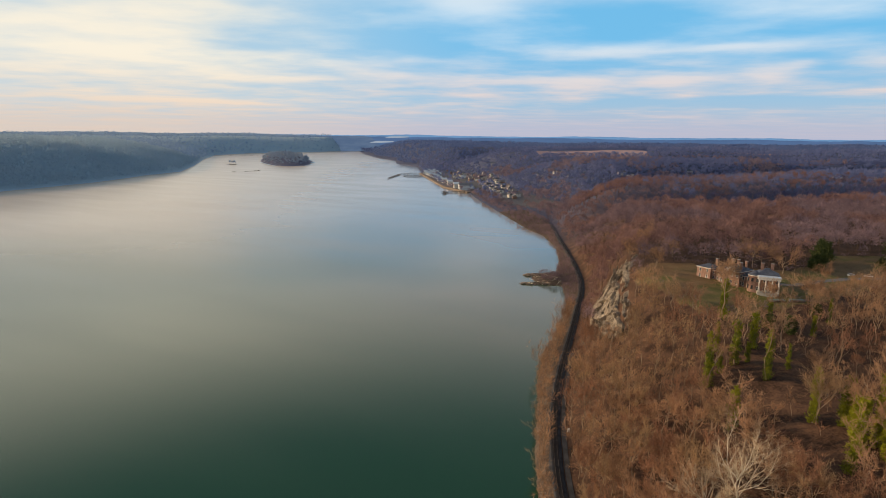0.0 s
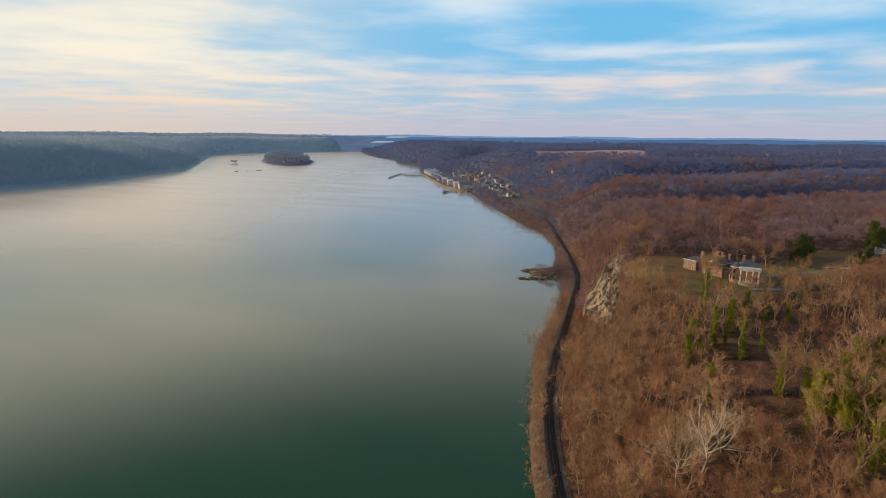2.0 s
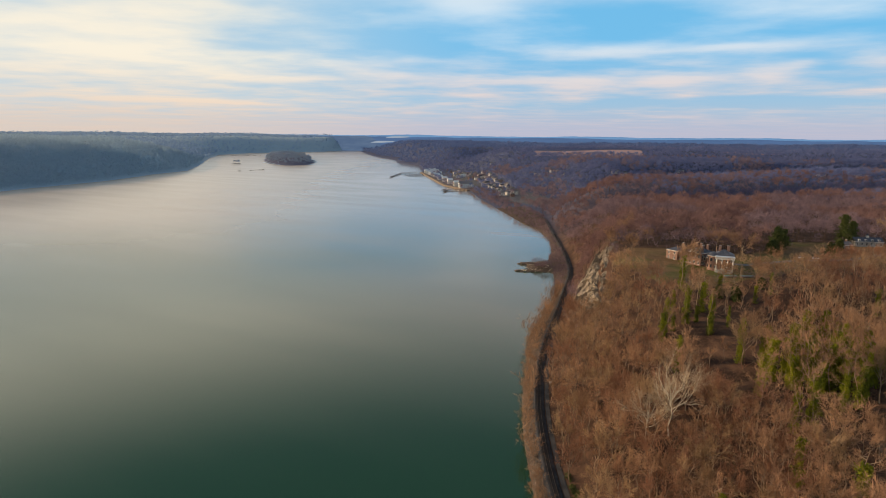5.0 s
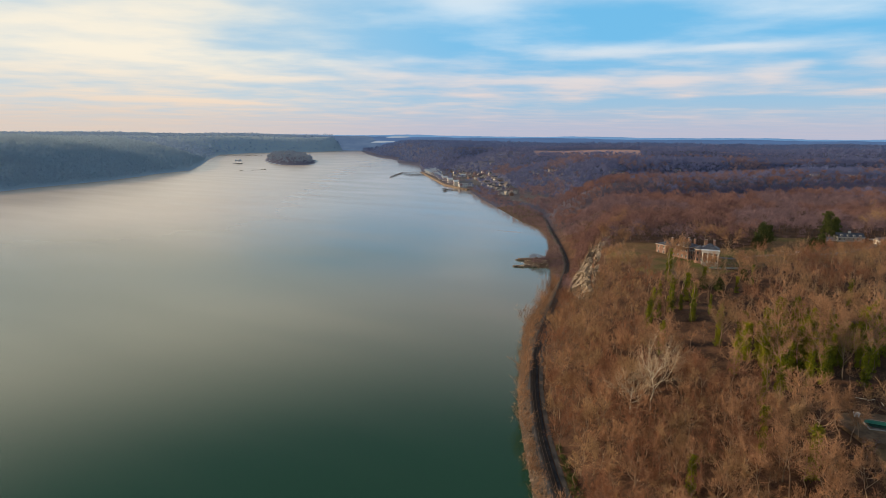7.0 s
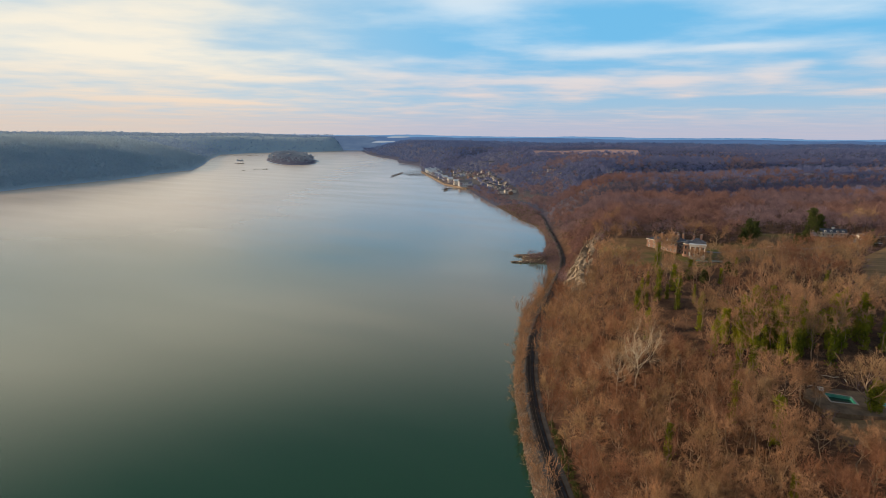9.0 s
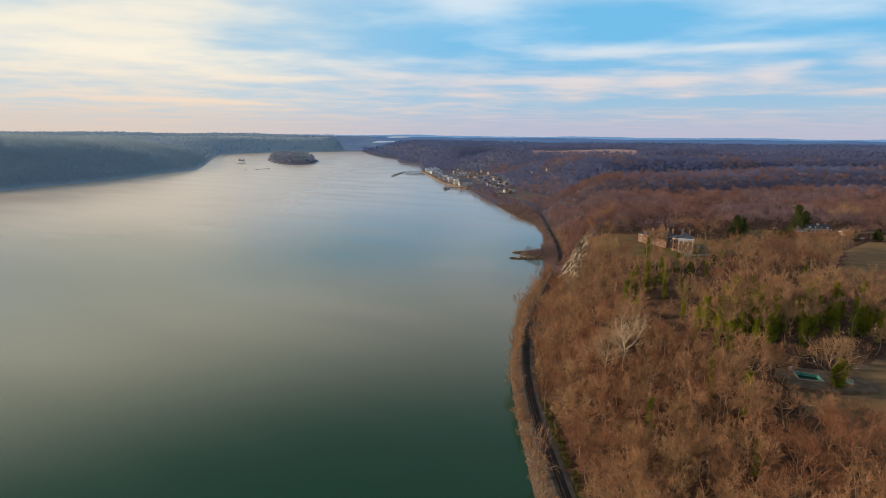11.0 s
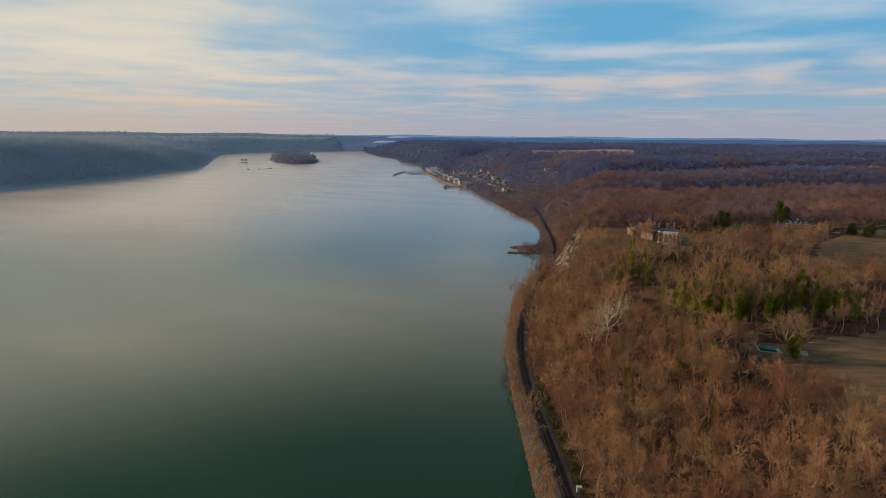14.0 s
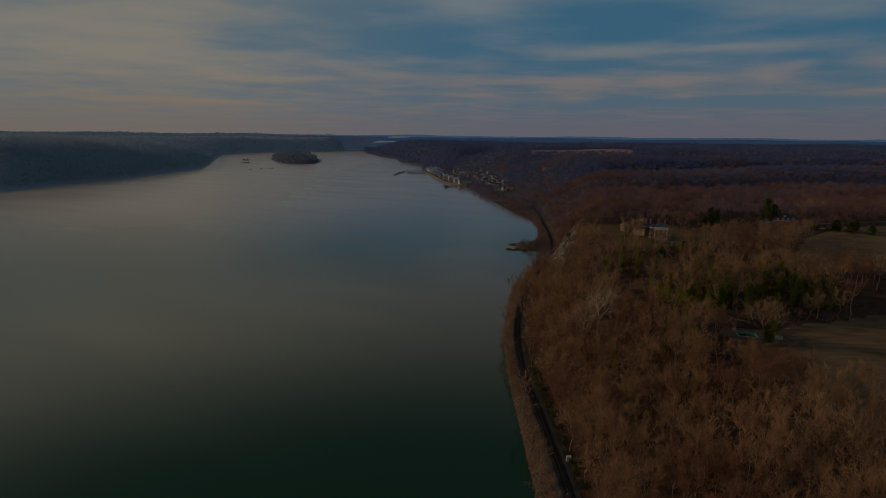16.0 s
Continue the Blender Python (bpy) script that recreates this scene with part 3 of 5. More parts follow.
def branch(r, base, tip, count, ratio, spray, lift, low=0.3):
    """Shoots along limbs from base to tip: each limb bears `count` of them."""
    a, d = np.repeat(base, count, 0), np.repeat(tip - base, count, 0)
    size = np.linalg.norm(d, axis=1)[:, None]
    b = a + d * r.uniform(low, 1.0, (len(a), 1))
    way = d / (size + 1e-9) + r.normal(0, spray, d.shape) + np.array([0, 0, lift])
    way /= np.linalg.norm(way, axis=1)[:, None] + 1e-9
    return b, b + way * size * ratio * r.uniform(0.65, 1.25, (len(a), 1))


def vase_tree(seed, tall, spread, fork=0.4, per=(6, 4, 6, 9), twig_w=0.075, thick=0.012, split=False, thick_limbs=False):
    """A leafless tree whose limbs fan up from the fork into a rounded crown of fine twigs."""
    r = np.random.default_rng(seed)
    wood, fine = Heap(), Heap()
    pts = [np.zeros(3)]
    for k in range(5):
        pts.append(pts[-1] + np.array([*r.normal(0, 0.03, 2), 0.84 / 5]) * tall)
    pts, radii = np.array(pts), thick * tall * np.array([1.15, 0.95, 0.8, 0.5, 0.3, 0.12])
    wood.tube(pts, radii, 5)
    roots, ends = [], []
    for k in range(per[0]):
        h = fork - 0.06 + 0.34 * (k + r.random() * 0.8) / per[0]
        q = h / 0.84 * 5
        i = min(int(q), 4)
        root = pts[i] + (pts[i + 1] - pts[i]) * (q - i)
        turn = k * 2.4 + r.normal(0, 0.4)
        reach = spread * r.uniform(0.55, 1.0) * (1.15 - 0.5 * k / per[0])
        end = np.array([root[0] + math.cos(turn) * reach, root[1] + math.sin(turn) * reach, tall * r.uniform(0.74, 0.97) - 0.12 * tall * reach / spread])
        mid = (root + end) / 2 + np.array([math.cos(turn), math.sin(turn), -0.3]) * reach * 0.16 + r.normal(0, 0.04, 3) * reach
        rb = max(0.04, thick * tall * 0.5)
        wood.tube([root, mid, end], [rb, rb * 0.6, rb * 0.2], 4)
        roots += [root, mid]
        ends += [mid, end]
    roots, ends = np.array(roots), np.array(ends)
    a, b = branch(r, roots, ends, max(2, per[1] // 2), 0.95, 0.5, 0.2)
    if thick_limbs:
        for p, q in zip(a, b):
            wood.limb(p, q, thick * tall * 0.22, thick * tall * 0.07)
    else:
        fine.blades(a, b, np.full(len(a), thick * tall * 0.4), r)
    c, d = branch(r, np.concatenate([a, roots[1::2]]), np.concatenate([b, ends[1::2]]), per[2], 0.7, 0.5, 0.15)
    fine.blades(c, d, np.full(len(c), thick * tall * 0.25), r)
    e, g = branch(r, np.concatenate([c, a]), np.concatenate([d, b]), per[3], 0.78, 0.55, 0.1, 0.2)
    fine.blades(e, g, r.uniform(0.6, 1.4, len(e)) * twig_w, r)
    crown = soft(fine.arrays(), (0, 0, tall * 0.55), 0.28, 1.2, seed)
    if split:
        return list(zip(wood.v, [f - f.min() for f in wood.f])), crown
    return wood.arrays(), crown


def tuft_crown(seed, tall, wide, count, leaf, shape, low=0.0):
    """Leaves or needles in clumps, from low to tall; shape(h) gives the half width at height h in 0..1."""
    rng = np.random.default_rng(seed)
    heap = Heap()
    clumps = max(6, count // 14)
    h = rng.random(clumps)
    turn = rng.random(clumps) * 6.283
    rad = np.sqrt(rng.random(clumps)) * (1 + 0.3 * np.sin(2 * turn + 7 * h + seed)) * wide * np.array([shape(a) for a in h]) * rng.uniform(0.75, 1.2, clumps)
    c = np.stack([np.cos(turn) * rad, np.sin(turn) * rad, low + h * (tall - low)], -1)
    c = np.repeat(c, 14, 0)
    base = c + rng.normal(0, leaf * 0.9, c.shape)
    tip = base + rng.normal(0, leaf * 0.8, c.shape) + np.array([0, 0, leaf * 0.2])
    heap.blades(base, tip, rng.uniform(0.5, 1.1, len(c)) * leaf, rng)
    return soft(heap.arrays(), (0, 0, (low + tall) * 0.45), 0.45, wide / tall, seed)


def tiled(kinds, places, rng):
    """Copies of (verts, faces) at places (x, y, z, scale), each turned by chance, as one array mesh."""
    vs, fs, ns, n = [], [], [], 0
    pick = rng.integers(0, len(kinds), len(places))
    turn = rng.random(len(places)) * 6.283
    for k, (v, f, *nrm) in enumerate(kinds):
        pl = places[pick == k]
        if not len(pl):
            continue
        a = turn[pick == k]
        c, s = np.cos(a)[:, None], np.sin(a)[:, None]
        sc = pl[:, 3:4]
        x = (v[:, 0] * c - v[:, 1] * s) * sc + pl[:, 0:1]
        y = (v[:, 0] * s + v[:, 1] * c) * sc + pl[:, 1:2]
        z = v[:, 2] * sc * (0.9 + 0.2 * np.abs(np.sin(a * 7)))[:, None] + pl[:, 2:3]
        vs.append(np.stack([x, y, z], -1).reshape(-1, 3))
        fs.append((f[None] + (np.arange(len(pl)) * len(v))[:, None, None] + n).reshape(-1, 3))
        n += len(pl) * len(v)
        if nrm:
            q = nrm[0]
            ns.append(np.stack([q[:, 0] * c - q[:, 1] * s, q[:, 0] * s + q[:, 1] * c, np.broadcast_to(q[:, 2], (len(pl), len(q)))], -1).reshape(-1, 3))
    return np.concatenate(vs), np.concatenate(fs), np.concatenate(ns) if ns else None


def scatter(rng, x0, x1, y0, y1, gap):
    """Places on a shaken grid."""
    gx, gy = np.meshgrid(np.arange(x0, x1, gap), np.arange(y0, y1, gap))
    x = gx.ravel() + rng.uniform(-0.5, 0.5, gx.size) * gap
    y = gy.ravel() + rng.uniform(-0.5, 0.5, gx.size) * gap
    return x, y


def open_land(x, y):
    """Where no woods grow: lawns, fields, the line, the town and the mansion's yard."""
    rail = x - curve(y, RAIL_Y, RAIL_X)
    bare = inside(x, y, LAWN) | inside(x, y, FIELD) | inside(x, y, PASTURE) | inside(x, y, STUBBLE) | inside(x, y, STUBBLE_B) | inside(x, y, MEADOW) | inside(x, y, CLEARING)
    bare |= inside(x, y, WEST_FIELD) | inside(x, y, TOWN)
    bare |= (np.abs(rail - 0.7) < 5.4) & (y < 1400)
    bare |= inside(x, y, POOL_YARD) | (line_gap(x, y, CLIFF) < 9)
    return bare


POOL_SIDE = [(112, 70), (150, 70), (150, 96), (112, 100)]
HOLLOW = [(96, 150), (90, 200), (108, 212), (128, 205), (126, 160), (150, 146), (185, 140), (178, 118), (128, 118), (106, 130)]
POOL_YARD = [(130, 96), (158, 94), (160, 116), (134, 120)]
CLIFF = [(84, 292), (91, 320), (99, 345), (112, 368)]
rng = np.random.default_rng(7)
NEAR_SIZES = ((1, 16, 4.2, 0.42), (2, 19, 4.6, 0.46), (3, 14, 4.2, 0.36), (4, 20, 4.3, 0.5), (5, 15, 4.8, 0.34), (6, 17, 4.0, 0.46))
NEAR_KINDS = [vase_tree(s, t, w, f, (6, 4, 5, 8), 0.08) for s, t, w, f in NEAR_SIZES]
PLAIN_KINDS = [vase_tree(s, t, w, f, (6, 4, 4, 4), 0.10) for s, t, w, f in NEAR_SIZES]
LOW_KINDS = [brush(s, t, w, 6, 18, 0.09) for s, t, w in ((11, 4.5, 2.2), (12, 6, 2.6), (13, 3.5, 2.0))]
SHORE_KINDS = [vase_tree(s, t, w, 0.14, (4, 2, 3, 3), 0.085, 0.012) for s, t, w in ((14, 5.5, 1.8), (15, 7.5, 2.2), (16, 4.0, 1.7))]
BANK_KINDS = [brush(s, t, w, 7, 18, 0.12) for s, t, w in ((14, 4.5, 2.6), (15, 6.0, 2.8), (16, 3.2, 2.4))]


def clumps(heap, r, n, wide, tall, centre, size, rough=0.35):
    """Clumps of twigs laid over a rounded crown, each facing roughly outward."""
    d = r.normal(size=(n, 3))
    d /= np.linalg.norm(d, axis=1)[:, None]
    d[:, 2] = np.where(d[:, 2] < -0.25, -d[:, 2], d[:, 2])
    at = d * r.uniform(0.75, 1.05, (n, 1)) * np.array([wide / 2, wide / 2, tall]) + np.array([0, 0, centre])
    face = d + r.normal(0, rough, (n, 3))
    u = np.cross(face, r.normal(size=(n, 3)))
    u /= np.linalg.norm(u, axis=1)[:, None] + 1e-9
    w = np.cross(face, u)
    w /= np.linalg.norm(w, axis=1)[:, None] + 1e-9
    k = size * r.uniform(0.6, 1.2, (n, 1))
    heap.put(np.stack([at - u * k, at + u * k * 0.7 - w * k * 0.75, at + u * k * 0.5 + w * k * 0.85], 1).reshape(-1, 3), np.arange(3 * n).reshape(-1, 3))


def far_tuft(seed, tall, wide, n):
    r = np.random.default_rng(seed)
    heap = Heap()
    clumps(heap, r, n, wide, tall * 0.42, tall * 0.5, wide * 0.9 / math.sqrt(n), 0.7)
    m = n // 6
    base = np.stack([r.normal(0, wide * 0.2, m), r.normal(0, wide * 0.2, m), r.uniform(0.6, 0.85, m) * tall], -1)
    heap.blades(base, base + r.normal(0, 0.1, (m, 3)) * wide + np.array([0, 0, wide * 0.16]), r.uniform(0.08, 0.16, m) * wide, r)
    return soft(heap.arrays(), (0, 0, tall * 0.3), 0.12, 1.0, seed)


def puff_tree(seed, tall, wide, n, size, slim=0.24):
    """A leafless tree at a distance: a short trunk and a rounded, ragged crown of fine twigs."""
    r = np.random.default_rng(seed)
    wood, fine = Heap(), Heap()
    wood.limb((0, 0, 0), (0, 0, tall * 0.55), 0.016 * tall, 0.006 * tall, 3)
    d = r.normal(size=(n, 3))
    d /= np.linalg.norm(d, axis=1)[:, None]
    d[:, 2] = np.where(d[:, 2] < -0.3, -d[:, 2], d[:, 2])
    rad = r.uniform(0.45, 1.0, n) ** 0.6 * (1 + 0.18 * np.sin(5 * np.arctan2(d[:, 1], d[:, 0]) + seed))
    base = d * rad[:, None] * np.array([wide / 2, wide / 2, tall * 0.34]) * 0.85 + np.array([0, 0, tall * 0.58])
    tip = base + (d * 0.75 + r.normal(0, 0.45, (n, 3)) + np.array([0, 0, 0.35])) * size
    fine.blades(base, tip, r.uniform(0.5, 1.0, n) * size * slim, r)
    clumps(fine, r, n // 4, wide * 0.8, tall * 0.3, tall * 0.55, wide * 0.07, 1.0)
    return wood.arrays(), soft(fine.arrays(), (0, 0, tall * 0.5), 0.35, 1.0, seed)


MID_KINDS = [puff_tree(s, t, w, 125, 1.5, 0.17) for s, t, w in ((21, 14, 8.5), (22, 16, 9.5), (23, 12, 8.0), (24, 15, 7.5), (25, 13, 10))]
TUFT_KINDS = [far_tuft(s, t, w, 42) for s, t, w in ((26, 14, 9), (27, 16, 10), (28, 12, 8.5))]
FAR_KINDS = [far_tuft(s, t, w, 12) for s, t, w in ((31, 14, 9), (32, 16, 10), (33, 12, 9.5), (34, 15, 8))]


def placed(x, y, lo=0.75, hi=1.15, r=rng):
    return np.stack([x, y, land(x, y) - 0.3, r.uniform(lo, hi, len(x))], -1)


def woods(name, kinds, places, mats, label):
    """Woods of uncounted trees: the wood and the twigs of all of them."""
    top = thing(name, Matrix(), label, "woods", kind="stuff")
    seed = int(len(places))
    for k, (piece, mat) in enumerate(zip(("trunks", "twigs"), mats)):
        v, f, nrm = tiled([q[k] for q in kinds], places, np.random.default_rng(seed))
        ob = new(piece, fast_mesh(piece, v, f, mat, normals=nrm))
        ob.parent = top
        tagged(ob, kind="stuff")


IVY_GROVE = random.Random(5)
IVY_TREES = [(97.5, 211), (111, 219), (122.7, 257), (117, 206), (122.6, 229), (95, 184), (113, 152), (121.5, 161), (117, 177), (128, 154), (130, 151), (132, 147.5), (143, 160), (133.5, 137), (140, 139), (146, 145),
             (150, 152), (163, 153), (166, 150), (205, 225), (141, 252), (155, 242), (169, 254), (137, 150), (140, 148), (148, 151), (154, 137), (181, 163), (195, 155), (194, 146), (203, 147),
             (99, 214), (105, 228), (109, 231), (104, 216), (116, 219), (128, 212), (101, 106), (112, 128), (120, 132), (75, 96), (108, 90), (97, 60)]
IVY_TREES += [(IVY_GROVE.uniform(124, 212), 152 + 26 * IVY_GROVE.random() ** 1.3) for k in range(46)]


def grown(pl):
    """Taller stands here and there along the shore."""
    pl[:, 3] *= 1 + 0.75 * (wobble(pl[:, 1], 0 * pl[:, 1], 13, 4.0) > 0.15) * (rng.random(len(pl)) < 0.45)
    return pl


def grow_near():
    x, y = scatter(rng, 30, 300, -52, 335, 6.7)
    shore, rail = curve(y, SHORE_Y, SHORE_X), curve(y, RAIL_Y, RAIL_X)
    ok = ~open_land(x, y) & (x > rail + 6.4) & (x < 0.78 * (y + 160) + 14)
    # thinner between the ivy-clad trees and about the old garden
    thin = inside(x, y, GARDEN)
    ok &= ~(thin & (rng.random(len(x)) < 0.45))
    ok &= ~((x > 108) & (y > 138) & (y < 205) & (rng.random(len(x)) < np.where(y < 175, 0.92, 0.5)))
    ok &= ~((x > 106) & (y > 112) & (y <= 138) & (x < 190) & (rng.random(len(x)) < 0.3))
    ok &= np.hypot(x - 78, y - 146) > 8.5
    for ix, iy in IVY_TREES:
        ok &= np.hypot((x - ix) / 1.0, (y - iy + 4.5) / 2.0) > 3.4
    pl = placed(x[ok], y[ok])
    pl[:, 3] *= np.where((pl[:, 1] > 190) & (pl[:, 0] > 75), 0.8, 1.0)
    pl[:, 3] *= np.where(inside(pl[:, 0], pl[:, 1], POOL_SIDE) | inside(pl[:, 0], pl[:, 1], HOLLOW), 0.42, 1.0)
    ours = (pl[:, 1] > 88) & (pl[:, 1] < 205) & (pl[:, 0] < 110)
    pick = np.flatnonzero(ours)[:290]
    rest = np.ones(len(pl), bool)
    rest[pick] = False
    models = []
    for (wood, fine), mat in zip(NEAR_KINDS, (TWIG, TWIG_TAN, TWIG_RED, TWIG, TWIG_RED, TWIG_TAN)):
        ob = thing("bare_tree", Matrix(), "leafless brown winter tree on the wooded river bluff", "tree", "bare trees on the bluff")
        for piece, (v, f, *nrm), m in (("trunk", wood, BARK), ("crown", fine, mat)):
            new(piece, fast_mesh(piece, v, f, m, normals=nrm[0] if nrm else None)).parent = ob
        models.append(ob)
    for n, (px, py, pz, s) in enumerate(pl[pick]):
        m = pose(px, py, pz, 0, 0, n * 77 % 360)
        if n < len(models):
            models[n].matrix_basis = m
            ob = models[n]
        else:
            ob = copy_thing(models[(n * 7 + n // 5) % len(models)], m)
        ob.scale = (s, s, s * (0.92 + 0.16 * ((n * 37) % 10) / 10))
    red = rest & (wobble(pl[:, 0], pl[:, 1], 28, 3.0) > 0.25)
    tan = rest & ~red & (rng.random(len(pl)) < 0.33)
    near = pl[:, 1] < 210
    for kinds, sel, where in ((NEAR_KINDS, near, "covering the bluff"), (PLAIN_KINDS, ~near, "below the mansion's lawn")):
        woods("brown_woods", kinds, pl[rest & ~red & ~tan & sel], (BARK, TWIG), "dense leafless brown woods " + where)
        woods("rusty_woods", kinds, pl[red & sel], (BARK, TWIG_RED), "leafless rust-brown woods " + where)
        woods("tan_woods", kinds, pl[tan & sel], (BARK, TWIG_TAN), "leafless tan-twigged trees " + where)
    # undergrowth, and the fringe between the line and the water
    x, y = scatter(rng, 25, 250, -75, 330, 9.5)
    shore, rail = curve(y, SHORE_Y, SHORE_X), curve(y, RAIL_Y, RAIL_X)
    ok = ~open_land(x, y) & (x > rail + 5.2) & (x < 0.78 * (y + 160)) & ~inside(x, y, GARDEN)
    woods("undergrowth", LOW_KINDS, placed(x[ok], y[ok], 0.6, 1.2), (BARK, TWIG_RED), "tangled brown winter brush under the trees")
    x, y = scatter(rng, 20, 140, -60, 830, 3.3)
    shore, rail = curve(y, SHORE_Y, SHORE_X), curve(y, RAIL_Y, RAIL_X)
    spit = (((x - 89) / 13) ** 2 + ((y - 522) / 18) ** 2) < 1
    ok = ((x > shore - 0.6) | spit) & (x < rail - 4.0) & (rng.random(len(x)) < 0.8)
    woods("shore_brush", SHORE_KINDS, grown(placed(x[ok & (y < 430)], y[ok & (y < 430)], 0.55, 1.4)), (BARK, TWIG), "leafless brush along the rocky shore")
    woods("upper_shore_brush", BANK_KINDS, placed(x[ok & (y >= 430)], y[ok & (y >= 430)], 0.55, 1.5), (DARK_BARK, TWIG_MID), "mauve-brown leafless brush along the shore")


def grow_edges():
    """Brush where the woods meet the lawn and the fields."""
    pts = []
    for poly in (LAWN, FIELD, PASTURE):
        for (ax, ay), (bx, by) in zip(poly, poly[1:] + poly[:1]):
            n = int(math.hypot(bx - ax, by - ay) / 4.0)
            t = rng.random(n)
            pts.append(np.stack([ax + (bx - ax) * t + rng.normal(0, 2.6, n), ay + (by - ay) * t + rng.normal(0, 2.6, n)], -1))
    q = np.concatenate(pts)
    q = q[(q[:, 0] < 360) & (q[:, 1] > -40)]
    woods("edge_brush", LOW_KINDS, placed(q[:, 0], q[:, 1], 0.5, 1.1), (DARK_BARK, TWIG_MID), "tangled leafless brush at the edge of the lawn and fields")


def grow_brambles():
    """Green brambles between the service track and the foot of the bluff."""
    kinds = [tuft_crown(s, 1.8, 1.5, 56, 0.4, lambda h: 1.0 - 0.6 * h) for s in (41, 42, 43)]
    y = rng.uniform(30, 150, 120)
    x = curve(y, RAIL_Y, RAIL_X) + rng.uniform(5.6, 8.0, len(y))
    v, f, nrm = tiled(kinds, placed(x, y, 0.5, 1.3), np.random.default_rng(8))
    tagged(new("brambles", fast_mesh("brambles", v, f, CONIFER)), "low green brambles along the railway", "shrubs", kind="stuff")


def grow_behind():
    """The same woods go on down the river."""
    x, y = scatter(rng, 40, 230, -330, -75, 9.5)
    ok = (x > curve(y, RAIL_Y, RAIL_X) + 9) & ~open_land(x, y)
    woods("downstream_woods", MID_KINDS, placed(x[ok], y[ok]), (DARK_BARK, TWIG), "leafless brown woods further down the bluff")


GARDEN = [(90, 200), (98, 235), (108, 255), (150, 262), (190, 240), (200, 175), (160, 178), (130, 182), (112, 184), (98, 188)]


def grow_mid():
    x, y = (np.concatenate(q) for q in zip(scatter(rng, 60, 620, 335, 640, 7.8), scatter(rng, 60, 1150, 640, 1120, 9.4)))
    rail = curve(y, RAIL_Y, RAIL_X)
    ok = ~open_land(x, y) & (x > rail + 7) & (x < 60 + 0.86 * (y + 10))
    pl = placed(x[ok], y[ok], 0.62, 1.32)
    a = wobble(pl[:, 0], pl[:, 1], 90, 2.0) > 0.1
    # trees in low ground, which get the painted valley shade
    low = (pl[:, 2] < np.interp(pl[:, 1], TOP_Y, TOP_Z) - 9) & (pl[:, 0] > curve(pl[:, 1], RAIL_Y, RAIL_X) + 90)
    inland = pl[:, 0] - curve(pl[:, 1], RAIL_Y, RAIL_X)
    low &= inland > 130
    # further off, more trees take the haze-tinted twigs
    dim = ~low & (inland > 170) & (rng.random(len(pl)) < 0.5 * smooth01((pl[:, 1] - 560) / 520))
    woods("hazed_hill_woods", MID_KINDS, pl[dim], (DARK_BARK, TWIG_FAR), "leafless woods on the further hills, coloured with blue haze")
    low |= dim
    woods("valley_woods", MID_KINDS, pl[low & ~dim], (DARK_BARK, TWIG_SHADE), "leafless woods filling the valleys, blue shade put into their colour")
    woods("hill_woods", MID_KINDS, pl[a & ~low], (DARK_BARK, TWIG_MID), "leafless winter woods on the hills behind the mansion")
    woods("rusty_hill_woods", MID_KINDS, pl[~a & ~low], (DARK_BARK, TWIG_MID_RED), "rust-brown leafless woods on the hills")
    x, y = scatter(rng, 170, 420, -60, 335, 8.0)
    ok = ~open_land(x, y) & (x > 0.78 * (y + 160) + 14) & (x < 0.78 * (y + 160) + 60)
    woods("field_edge_woods", MID_KINDS, placed(x[ok], y[ok]), (DARK_BARK, TWIG), "leafless woods round the winter field")


